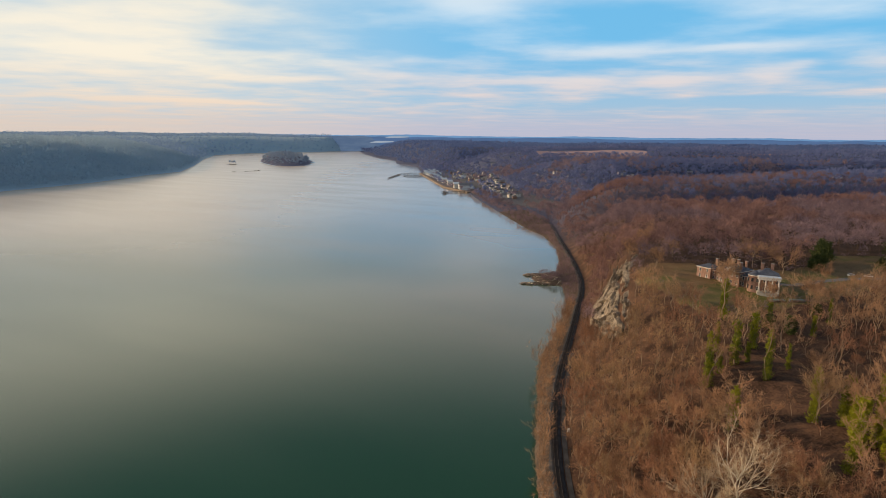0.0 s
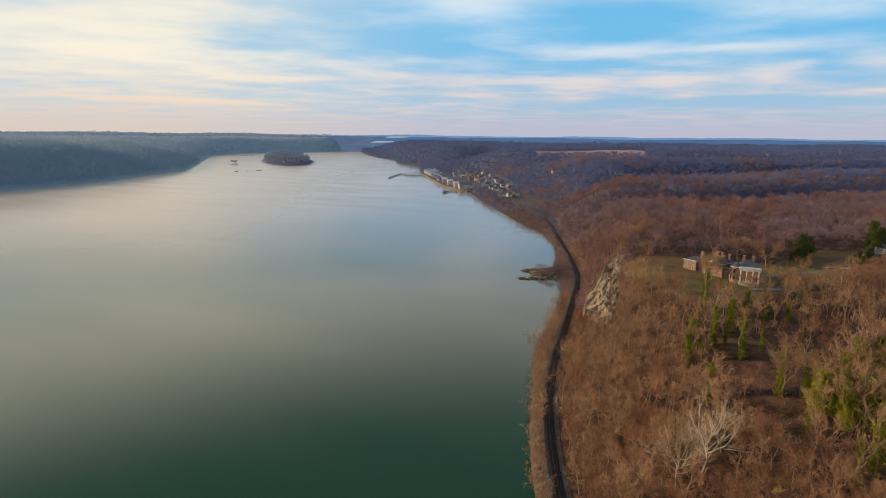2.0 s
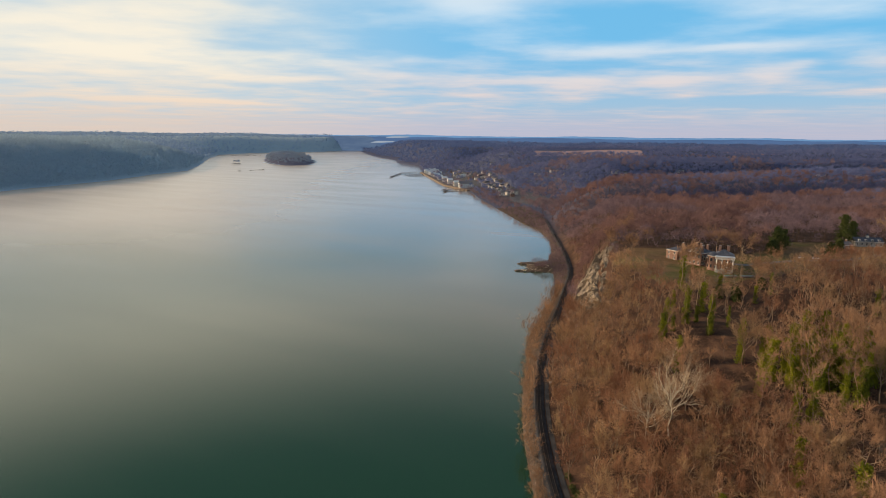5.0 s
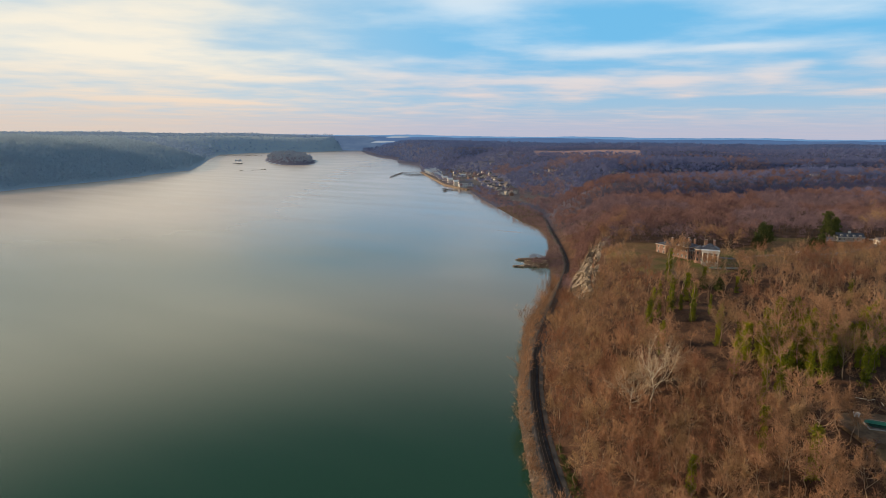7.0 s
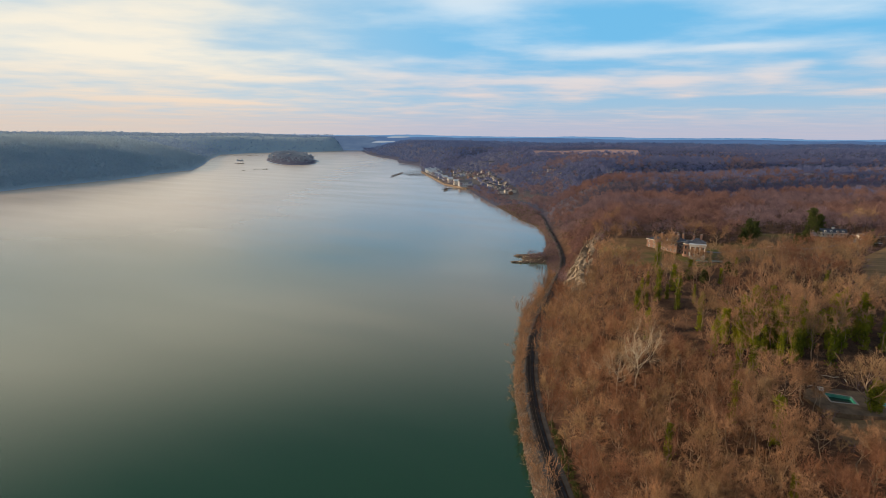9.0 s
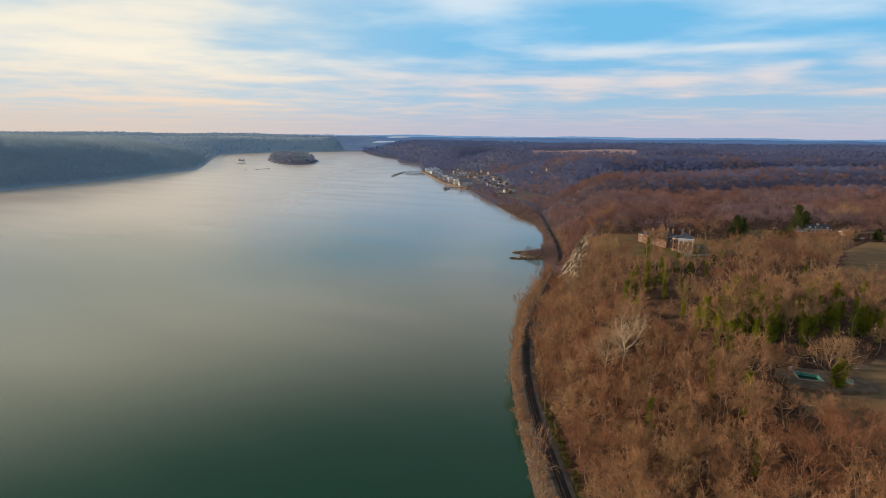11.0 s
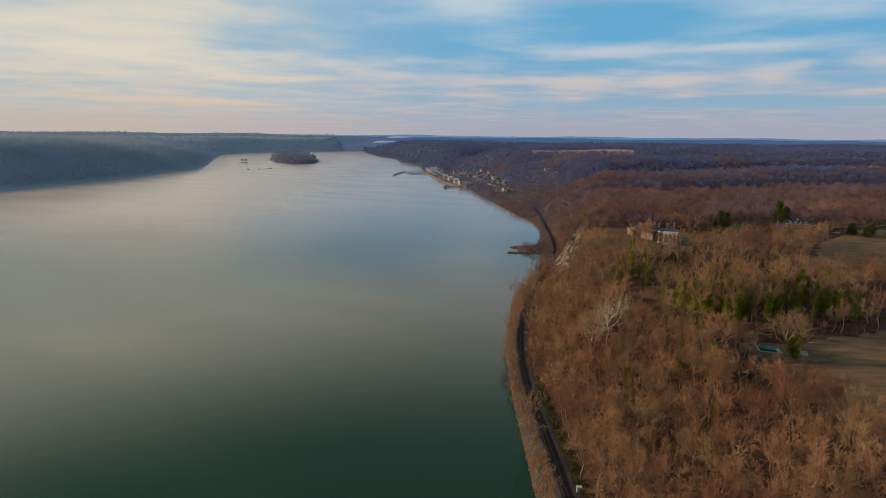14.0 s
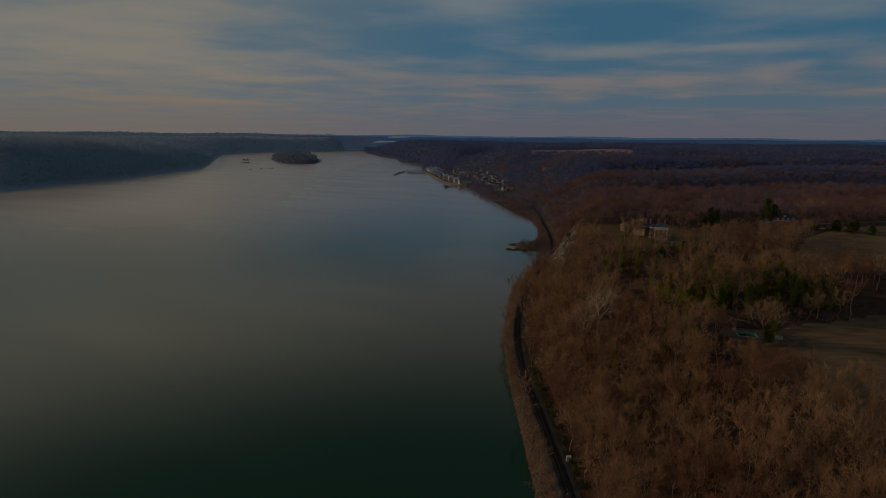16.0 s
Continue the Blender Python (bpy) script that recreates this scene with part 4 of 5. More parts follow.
def grow_far():
    xs, ys, grow = [], [], []
    for y0, y1, gap in ((1120, 1450, 10.0), (1450, 1900, 12.0), (1900, 2700, 17), (2700, 3600, 25), (3600, 4760, 36)):
        x, y = scatter(rng, -0.86 * y1 - 150, 0.9 * y1, y0, y1, gap)
        xs.append(x), ys.append(y), grow.append(np.full(len(x), 0.72 + gap / 36))
    x, y, s = np.concatenate(xs), np.concatenate(ys), np.concatenate(grow)
    z = land(x, y)
    shut = open_land(x, y)
    town = inside(x, y, TOWN) & (rng.random(len(x)) < 0.14) & (x - curve(y, SHORE_Y, SHORE_X) > 26)
    ok = (z > 0.7) & (~shut | town) & (x < 0.86 * y + 120) & (x > -0.80 * y - 160)
    pl = placed(x[ok], y[ok], 0.8, 1.2)
    pl[:, 3] *= s[ok]
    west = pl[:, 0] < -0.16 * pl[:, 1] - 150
    # the distance that decides which woods get the haziest colour
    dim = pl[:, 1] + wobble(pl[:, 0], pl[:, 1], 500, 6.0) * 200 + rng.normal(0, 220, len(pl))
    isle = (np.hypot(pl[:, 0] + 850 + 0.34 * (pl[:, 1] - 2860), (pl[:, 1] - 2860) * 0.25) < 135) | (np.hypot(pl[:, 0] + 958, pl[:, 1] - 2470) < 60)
    # patches of trees given the warmer colour of sunlit crowns
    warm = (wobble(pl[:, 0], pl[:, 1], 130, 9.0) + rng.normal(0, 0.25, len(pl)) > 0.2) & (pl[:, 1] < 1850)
    for name, sel, mat, label in (("lit_town_woods", ~west & warm & (dim < 2600), TWIG_TOWN, "leafless woods behind the town, sunlit warmth put into their colour"),
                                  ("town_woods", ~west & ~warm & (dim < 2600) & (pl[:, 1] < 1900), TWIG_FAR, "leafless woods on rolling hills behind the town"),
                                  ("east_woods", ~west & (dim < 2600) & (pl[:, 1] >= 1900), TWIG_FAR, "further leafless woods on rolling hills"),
                                  ("distant_woods", ~west & (dim >= 2600), TWIG_HAZED, "distant leafless woods on rolling hills, coloured with blue haze"),
                                  ("west_woods", west & ~isle & (pl[:, 1] < 2700), TWIG_WEST, "woods on the far bank, coloured with pale blue haze"),
                                  ("island_woods", west & isle, TWIG_ISLE, "leafless woods covering the river island, coloured with blue haze"),
                                  ("distant_west_woods", west & ~isle & (pl[:, 1] >= 2700), TWIG_WEST_FAR, "distant woods up the river, coloured with pale blue haze")):
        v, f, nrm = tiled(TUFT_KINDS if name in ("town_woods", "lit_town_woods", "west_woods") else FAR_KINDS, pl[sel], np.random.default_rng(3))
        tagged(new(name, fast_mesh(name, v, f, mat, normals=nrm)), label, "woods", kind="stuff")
    # brush and trees on the low bank south of the town
    x, y = scatter(rng, 20, 150, 830, 1340, 6.0)
    shore = curve(y, SHORE_Y, SHORE_X)
    ok = (x > shore + 1) & (x < shore + 40) & (rng.random(len(x)) < 0.75)
    woods("low_bank_brush", MID_KINDS, placed(x[ok], y[ok], 0.35, 0.85), (DARK_BARK, TWIG_MID), "leafless brush on the low river bank")


grow_near()
grow_edges()
grow_brambles()
grow_behind()
grow_mid()
grow_far()


# ---- railway along the shore ----
def along(ys, off, z):
    """Points beside the line: off metres inland of its middle, z over the bed."""
    ys = np.asarray(ys, float)
    x = curve(ys, RAIL_Y, RAIL_X)
    dx = np.gradient(x, ys)
    n = np.sqrt(1 + dx * dx)
    return np.stack([x + off / n, ys - off * dx / n, np.full(len(ys), 4.0 + z)], -1)


def ribbon(name, ys, profile, mat, parent, label=""):
    """A band along the line with the cross profile [(offset, height), ...]."""
    rows = [along(ys, o, z) for o, z in profile]
    v = np.concatenate(rows)
    n, k = len(ys), len(profile)
    i = np.arange(n - 1)
    f = np.concatenate([np.stack([i + a * n, i + (a + 1) * n, i + 1 + (a + 1) * n, i + 1 + a * n], -1) for a in range(k - 1)])
    ob = new(name, fast_mesh(name, v, f, mat))
    ob.parent = parent
    return tagged(ob, label)


def make_railway():
    top = thing("railway", Matrix(), "single railway line curving along the river bank on dark ballast", "railway", kind="structure")
    ys = np.arange(-330, 905, 3.0)
    ribbon("ballast", ys, [(-3.1, -0.6), (-1.9, 0.42), (1.9, 0.42), (2.9, -0.2)], BALLAST, top)
    ribbon("service_track", ys[ys < 330], [(2.6, -0.6), (3.0, 0.12), (4.9, 0.1), (5.5, -0.5)], CINDER, top, "grey gravel track beside the line")
    for o in (-0.72, 0.72):
        ribbon("rail", ys, [(o - 0.04, 0.52), (o - 0.036, 0.72), (o + 0.036, 0.72), (o + 0.04, 0.52)], RAIL, top)
    ty = np.arange(-100, 700, 0.62)
    mid = along(ty, 0, 0.5)
    a = along(ty, 1.3, 0.5) - mid
    v, f = [], []
    w = np.array([0.0, 0.115, 0.0])
    for p, d in zip(mid, a):
        k = len(v) * 8
        v.append([p - d - w, p + d - w, p + d + w, p - d + w] + [q + (0, 0, 0.07) for q in (p - d - w, p + d - w, p + d + w, p - d + w)])
        f += [[k + 4, k + 5, k + 6, k + 7], [k, k + 1, k + 5, k + 4], [k + 2, k + 3, k + 7, k + 6]]
    ob = new("ties", fast_mesh("ties", np.array(v).reshape(-1, 3), f, TIE))
    ob.parent = top
    tagged(ob, kind="stuff")


make_railway()


def pole_thing(x, y, tall):
    ob = thing("utility_pole", pose(x, y, ground_at(x, y) - 0.2), "dark wooden utility pole beside the railway", "utility pole", "poles along the railway")
    part("pole", tube(bmesh.new(), (0, 0, 0), (0, 0, tall), 0.17, 0.12, 8), TIE, ob)
    part("crossarm", boxed((-1.2, 1.2, -0.07, 0.07, tall - 0.9, tall - 0.74)), TIE, ob)
    for dx in (-1.0, -0.4, 0.4, 1.0):
        part("insulator", tube(bmesh.new(), (dx, 0, tall - 0.74), (dx, 0, tall - 0.55), 0.06, 0.04, 6), GLASS, ob)
    return ob


for off, py in ((5.2, 64), (5.0, 106), (4.6, 155), (4.8, 204), (4.8, 252), (4.8, 300)):
    pole_thing(float(curve(py, RAIL_Y, RAIL_X)) + off, py, 9.0)

cab = thing("relay_cabinet", pose(45.6, 49, 4.1), "pale grey metal signal cabinet beside the line", "cabinet")
part("body", boxed((-0.9, 0.9, -0.6, 0.6, 0.15, 2.0), bevel=0.04), TIN, cab)
part("roof", boxed((-1.0, 1.0, -0.7, 0.7, 2.0, 2.1), bevel=0.02), WHITE, cab)
part("plinth", boxed((-0.95, 0.95, -0.65, 0.65, -0.3, 0.15)), STONE, cab)
box = thing("signal_box", pose(50.0, 232, 4.1), "small white metal box beside the railway", "cabinet")
part("body", boxed((-0.5, 0.5, -0.4, 0.4, 0.1, 1.5), bevel=0.03), WHITE, box)
part("plinth", boxed((-0.55, 0.55, -0.45, 0.45, -0.3, 0.1)), STONE, box)


# ---- rock ----
def shard(seed, sx, sy, sz):
    """An angular broken block."""
    r = random.Random(seed)
    bm = bmesh.new()
    for k in range(15):
        v = Vector((r.gauss(0, 1), r.gauss(0, 1), r.gauss(0, 1))).normalized() * r.uniform(0.42, 0.62)
        bm.verts.new((max(-0.5, min(0.5, v.x)) * sx, max(-0.42, min(0.42, v.y)) * sy, max(-0.4, min(0.45, v.z)) * sz))
    hull = bmesh.ops.convex_hull(bm, input=bm.verts)
    bmesh.ops.delete(bm, geom=list({g for g in hull["geom_interior"] if isinstance(g, bmesh.types.BMVert)}), context="VERTS")
    me = bpy.data.meshes.new("rock")
    bm.to_mesh(me)
    bm.free()
    return me


def heap_of_rocks(name, spots, mat, label):
    """Many small stones as one sheet of loose rock."""
    kinds = []
    for s in range(5):
        me = shard(900 + s, 1.5, 1.4, 1.1)
        me.calc_loop_triangles()
        v = np.empty(len(me.vertices) * 3)
        me.vertices.foreach_get("co", v)
        t = np.empty(len(me.loop_triangles) * 3, np.int32)
        me.loop_triangles.foreach_get("vertices", t)
        kinds.append((v.reshape(-1, 3), t.reshape(-1, 3)))
        bpy.data.meshes.remove(me)
    v, f, _ = tiled(kinds, np.asarray(spots), np.random.default_rng(4))
    return tagged(new(name, fast_mesh(name, v, f, mat)), label, "rocks", kind="stuff")


def make_cliff():
    r = random.Random(12)
    top = thing("rock_outcrop", pose(95, 330, 25), "jagged pale rock outcrop jutting from the steep bluff", "rock")
    shapes = []
    for k in range(10):
        me = shard(40 + k, r.uniform(6.0, 11.0), r.uniform(1.3, 2.6), r.uniform(1.8, 3.4))
        me.materials.append(ROCK)
        shapes.append(me)
    # the body of the crag: long slabs that stand up the slope, each broken off at its own height
    nu, nv = 64, 110
    g = np.random.default_rng(31)
    m = 190
    cells = np.stack([g.random(m), g.random(m), g.uniform(0, 1, m) ** 1.3 * 3.0, g.normal(0, 14, m), g.normal(0, 7, m)], -1)
    verts, faces = [], []
    for i in range(nu):
        for j in range(nv):
            s, t = i / (nu - 1), j / (nv - 1)
            x, y = crag(s, t)
            bend = t + 0.03 * math.sin(s * 9 + t * 7)
            c = cells[np.argmin(((cells[:, 0] - s) * 0.5) ** 2 + (cells[:, 1] - bend) ** 2)]
            slab = c[2] + c[3] * (t - c[1]) + c[4] * (s - c[0])
            edge = min(1, 6 * s, 5 * (1 - s), 9 * t, 9 * (1 - t))
            cleft = 4.5 * math.exp(-(((s - 0.72 + 0.05 * math.sin(t * 9)) / 0.05) ** 2)) * (t < 0.75)
            out = (max(0.1, slab) + 0.35 * r.random() - cleft) * edge - 1.5 * (1 - edge)
            verts.append((x - out * 0.8 - 95, y - out * 0.3 - 330, ground_at(x, y) + out * 0.55 - 25))
    for i in range(nu - 1):
        for j in range(nv - 1):
            k = i * nv + j
            faces += [(k, k + nv, k + 1), (k + 1, k + nv, k + nv + 1)]
    new("crag", fast_mesh("crag", verts, faces, ROCK)).parent = top
    n = 0
    while n < 120:
        s, t = r.random(), r.random()
        if 0.66 < s < 0.78:
            continue
        x, y = crag(s, t)
        slope = math.degrees(math.atan((ground_at(x + 0.6, y) - ground_at(x - 0.6, y)) / 1.2))
        ob = new("rock_slab", shapes[r.randrange(10)])
        k = r.uniform(0.3, 0.8)
        lift = r.uniform(-0.3, 1.6)
        ob.matrix_basis = Matrix.Translation((x - 96, y - 330, ground_at(x, y) + lift - 25)) @ pose(0, 0, 0, r.gauss(10, 14), -slope - r.uniform(10, 34), r.gauss(24, 12)) @ Matrix.Diagonal((k * 1.1, k, k, 1))
        ob.parent = top
        n += 1


def crag(s, t):
    """Plan place on the crag: s from its foot to its crest, t along it."""
    y = 285 + t * 90
    rows = (285, 293, 320, 345, 360, 375)
    foot = float(np.interp(y, rows, (83, 80.5, 79.5, 81.5, 86.5, 107)))
    crest = float(np.interp(y, rows, (90, 94, 100, 108, 114, 120)))
    return foot + s * (crest - foot), y


make_cliff()


def make_shore_rocks():
    r = np.random.default_rng(22)
    y = r.uniform(-70, 860, 2600)
    x = curve(y, SHORE_Y, SHORE_X) + np.abs(r.normal(0, 2.2, len(y))) - 0.6
    s = r.uniform(0.3, 1.05, len(y))
    heap_of_rocks("shore_rocks", np.stack([x, y, np.maximum(land(x, y), -0.3) + 0.1, s], -1), DARK_ROCK, "tumbled brown boulders along the waterline")
    # the spit: two low tongues of rock and drift logs
    pts = []
    for k in range(420):
        cx, cy, rx, ry, _ = ISLES[2 + (k % 3)]
        a, q = r.random() * 6.283, r.uniform(0.55, 1.02)
        x, y = cx + math.cos(a) * rx * q, cy + math.sin(a) * ry * q
        if x < 97:
            pts.append((x, y, max(ground_at(x, y), 0) + 0.05, r.uniform(0.4, 1.5)))
    heap_of_rocks("rock_spit", pts, DARK_ROCK, "low tongues of brown rock reaching into the river")
    for k in range(16):
        x, y = r.uniform(66, 99), r.uniform(500, 542)
        log = tagged(part("drift_log", tube(bmesh.new(), (-3.2, 0, 0), (3.2, 0, 0.5), 0.3, 0.14, 7), PALE_BARK, None), "bleached drift log lying on the rocky spit", "log", "drift logs on the spit")
        log.matrix_basis = pose(x, y, max(ground_at(x, y), 0.0) + 0.35, r.uniform(-6, 6), r.uniform(-8, 8), r.uniform(0, 180))
    pts = []
    for cx, cy, n, sp in ((-1390, 3380, 12, 24), (-1320, 3400, 12, 20), (-1260, 3415, 10, 14), (-1215, 3432, 10, 12), (-765, 1975, 3, 3), (-728, 2012, 3, 4), (-712, 2047, 3, 4), (-958, 2460, 20, 11)):
        for k in range(n):
            pts.append((cx + r.normal(0, sp), cy + r.normal(0, 5), 0.2, r.uniform(2.5, 6)))
    for k in range(130):
        pts.append((r.uniform(-760, -330), r.uniform(3000, 4300), 0.1, r.uniform(1.5, 4.5)))
    heap_of_rocks("river_rocks", pts, DARK_ROCK, "low dark rocks breaking the river's surface")


make_shore_rocks()


# ---- single trees ----
def tree_thing(name, x, y, wood, fine, bark, leaf, label, group="", s=1.0, turn=0.0, crown="crown", sink=0.3):
    ob = thing(name, pose(x, y, ground_at(x, y) - sink, 0, 0, turn), label, "tree", group)
    stems = [("trunk" if k == 0 else "limb", a, bark) for k, a in enumerate(wood)] if isinstance(wood, list) else [("trunk", wood, bark)]
    for piece, arrays, m in (*stems, (crown, fine, leaf)):
        if arrays is not None:
            new(piece, fast_mesh(piece, arrays[0], arrays[1], m, normals=arrays[2] if len(arrays) > 2 else None)).parent = ob
    ob.scale = (s, s, s)
    return ob


def ivy_sleeve(seed, tall, wide, count=2600):
    """Ivy up a trunk: thick and shaggy below, thinning out towards the fork."""
    return tuft_crown(seed, tall, wide, count, 0.42, lambda h: 0.62 + 0.38 * math.sin(h * 11 + seed) ** 2 - 0.35 * h * h, 0.0)


SYCAMORES = [(147, 306, 13, 6.0, 64), (79, 147, 26, 10.5, 51), (71.5, 149, 19, 8.5, 52), (117.5, 176, 19, 4.6, 53), (150, 143, 21, 5.0, 54), (338, 402, 20, 8, 56), (356, 412, 22, 9, 57)]
for x, y, tall, spread, seed in SYCAMORES:
    wood, fine = vase_tree(seed, tall, spread, 0.36, (10, 4, 6, 7), 0.05, 0.012, split=True, thick_limbs=True)
    white = seed in (51, 52)
    tree_thing("sycamore", x, y, wood, fine, PALE_BARK if white else BARK, PALE_TWIG if white else TWIG_TAN,
               "tall leafless sycamore with bright white limbs" if white else "tall leafless sycamore with tan bark and fine twigs", "white sycamores" if white else "tan sycamores", turn=seed * 40)

ivy_models = []
for k, (x, y) in enumerate(IVY_TREES):
    if k < 7:
        tall = 21 + (k * 5) % 6
        wood, fine = vase_tree(70 + k, tall, 4.2, 0.52, (6, 4, 4, 5), 0.08, 0.012, split=True)
        ob = tree_thing("ivy_clad_tree", x, y, wood, fine, BARK, TWIG, "bare tree with its trunk wrapped in dense green ivy", "ivy-clad trees")
        v, f, nrm = ivy_sleeve(k, tall * (0.66 + 0.05 * (k % 4)), 1.7 + 0.25 * (k % 3))
        sleeve = new("ivy", fast_mesh("ivy", v, f, IVY, normals=nrm))
        sleeve.parent = ob
        tagged(sleeve, "dense green ivy leaves")
        ivy_models.append(ob)
    else:
        ob = copy_thing(ivy_models[(k * 3) % 7], pose(x, y, ground_at(x, y) - 0.3, 0, 0, k * 67))
        s = 0.78 + 0.05 * ((k * 5) % 9) if y < 200 else 0.55 + 0.04 * ((k * 5) % 6)
        ob.scale = (s, s, s)


def pine(x, y, tall, wide, seed, label):
    stem = Heap()
    stem.limb((0, 0, 0), (0, 0, tall * 0.9), 0.35, 0.08, 7)
    crown = tuft_crown(seed, tall, wide, int(2200 + 60 * tall), 0.7, lambda h: (1.05 - 0.75 * h) * (0.72 + 0.28 * math.sin(h * 21 + seed)), tall * 0.16)
    return tree_thing("conifer", x, y, stem.arrays(), crown, BARK, CONIFER, label, "evergreens round the mansion")


pine(228, 360, 17, 6.5, 81, "dark evergreen with a broad dense crown on the lawn")
pine(221, 352, 9, 5.0, 82, "rounded olive-green evergreen on the lawn")
pine(236, 366, 14, 5.0, 83, "dark evergreen with a broad dense crown on the lawn")
pine(290, 384, 22, 7.5, 84, "tall dark pine with layered boughs on the lawn")
pine(299, 388, 17, 6.0, 85, "dark pine standing against a taller one")
pine(272, 360, 8, 4.5, 86, "rounded dark green evergreen beside the drive")
pine(262, 352, 7, 4.5, 87, "rounded dark green evergreen beside the drive")
for k, (x, y, h) in enumerate(((328, 341, 9), (333, 330, 8), (340, 336, 10), (345, 322, 7), (311, 345, 11))):
    pine(x, y, h, h * 0.55, 90 + k, "rounded green evergreen at the edge of the pasture")
for k, (x, y, h) in enumerate(((139, 248, 6), (146, 244, 7), (168, 262, 5))):
    pine(x, y, h, h * 0.42, 110 + k, "small green evergreen in the rough below the mansion")

OAKS = [(183, 352, 17, 9, 131), (195, 340, 14, 8, 132), (150, 312, 13, 5, 133), (143, 305, 12, 5, 134), (157, 283, 9, 4, 135), (120, 342, 13, 4, 136), (114, 372, 12, 4, 137), (128, 392, 14, 5, 138), (140, 420, 15, 5, 139), (118, 388, 11, 4, 140), (141, 372, 12, 4.5, 144), (178, 285, 9, 5, 141), (186, 296, 9, 5, 142), (205, 318, 10, 5, 143)]
for x, y, tall, spread, seed in OAKS:
    wood, fine = vase_tree(seed, tall, spread, 0.24, (8, 4, 5, 7), 0.09, 0.016, split=True)
    tree_thing("lawn_tree", x, y, wood, fine, BARK, TWIG, "spreading leafless tree standing on the mansion's lawn", "lawn trees")


# ---- buildings ----
def add_block(parent, m, w, d, h, wall, roof, pitch=0.5, hip=False, rows=2, cols=3, eave=0.35, trim=WHITE, sides="sewn", frames=True, glass=GLASS):
    """One storeyed block of a building under `parent`: w along x, d along y, eaves at h, placed by m. Windows on the faces named."""
    def under(name, bm, mat, up, label=""):
        bmesh.ops.transform(bm, matrix=m, verts=bm.verts)
        return part(name, bm, mat, up, label)

    body = under("wall", boxed((-w / 2, w / 2, -d / 2, d / 2, -1.2, h)), wall, parent)
    under("cornice", boxed((-w / 2 - eave, w / 2 + eave, -d / 2 - eave, d / 2 + eave, h - 0.28, h + 0.02)), trim, parent)
    bm = bmesh.new()
    rise = pitch * d / 2
    a, b = w / 2 + eave, d / 2 + eave
    inset = min(b, a * 0.9) if hip else 0.0
    vs = [bm.verts.new(p) for p in ((-a, -b, h + 0.03), (a, -b, h + 0.03), (a, b, h + 0.03), (-a, b, h + 0.03), (-a + inset, 0, h + rise), (a - inset, 0, h + rise))]
    for f in ((0, 1, 5, 4), (2, 3, 4, 5), (1, 2, 5), (3, 0, 4), (3, 2, 1, 0)):
        bm.faces.new([vs[i] for i in f])
    under("roof", bm, roof, parent)
    wh, ww = min(1.7, h / rows * 0.52), 1.05
    for side in sides:
        span = w if side in "sn" else d
        n = cols if side in "sn" else max(1, int(cols * d / w + 0.5))
        for r in range(rows):
            z0 = h * (r + 0.26) / rows
            for c in range(n):
                u = (c + 0.5) / n * span - span / 2
                turn = {"s": 0, "e": 90, "n": 180, "w": 270}[side]
                off = d / 2 if side in "sn" else w / 2
                f = pose(0, 0, 0, 0, 0, turn)
                bm = boxed((u - ww / 2, u + ww / 2, -off - 0.03, -off + 0.05, z0, z0 + wh))
                bmesh.ops.transform(bm, matrix=f, verts=bm.verts)
                pane = under("window", bm, glass, parent)
                if frames:
                    e = 0.13
                    bm = boxed((u - ww / 2 - e, u + ww / 2 + e, -off - 0.09, -off - 0.02, z0 - 0.2, z0), (u - ww / 2 - e, u + ww / 2 + e, -off - 0.07, -off - 0.02, z0 + wh, z0 + wh + e),
                               (u - ww / 2 - e, u - ww / 2, -off - 0.07, -off - 0.02, z0, z0 + wh), (u + ww / 2, u + ww / 2 + e, -off - 0.07, -off - 0.02, z0, z0 + wh), (u - ww / 2, u + ww / 2, -off - 0.05, -off - 0.035, z0 + wh * 0.48, z0 + wh * 0.53))
                    bmesh.ops.transform(bm, matrix=f, verts=bm.verts)
                    fr = under("frame", bm, trim, pane)
    return body


def add_chimney(parent, m, x, y, z0, z1, w=1.3, d=0.9):
    bm = boxed((x - w / 2, x + w / 2, y - d / 2, y + d / 2, z0, z1))
    block(bm, x - w / 2 - 0.12, x + w / 2 + 0.12, y - d / 2 - 0.12, y + d / 2 + 0.12, z1 - 0.35, z1 - 0.1)
    bmesh.ops.transform(bm, matrix=m, verts=bm.verts)
    stack = part("chimney", bm, BRICK, parent)
    bm = boxed((x - w / 2 - 0.08, x + w / 2 + 0.08, y - d / 2 - 0.08, y + d / 2 + 0.08, z1, z1 + 0.14))
    bmesh.ops.transform(bm, matrix=m, verts=bm.verts)
    part("cap", bm, STONE, stack)


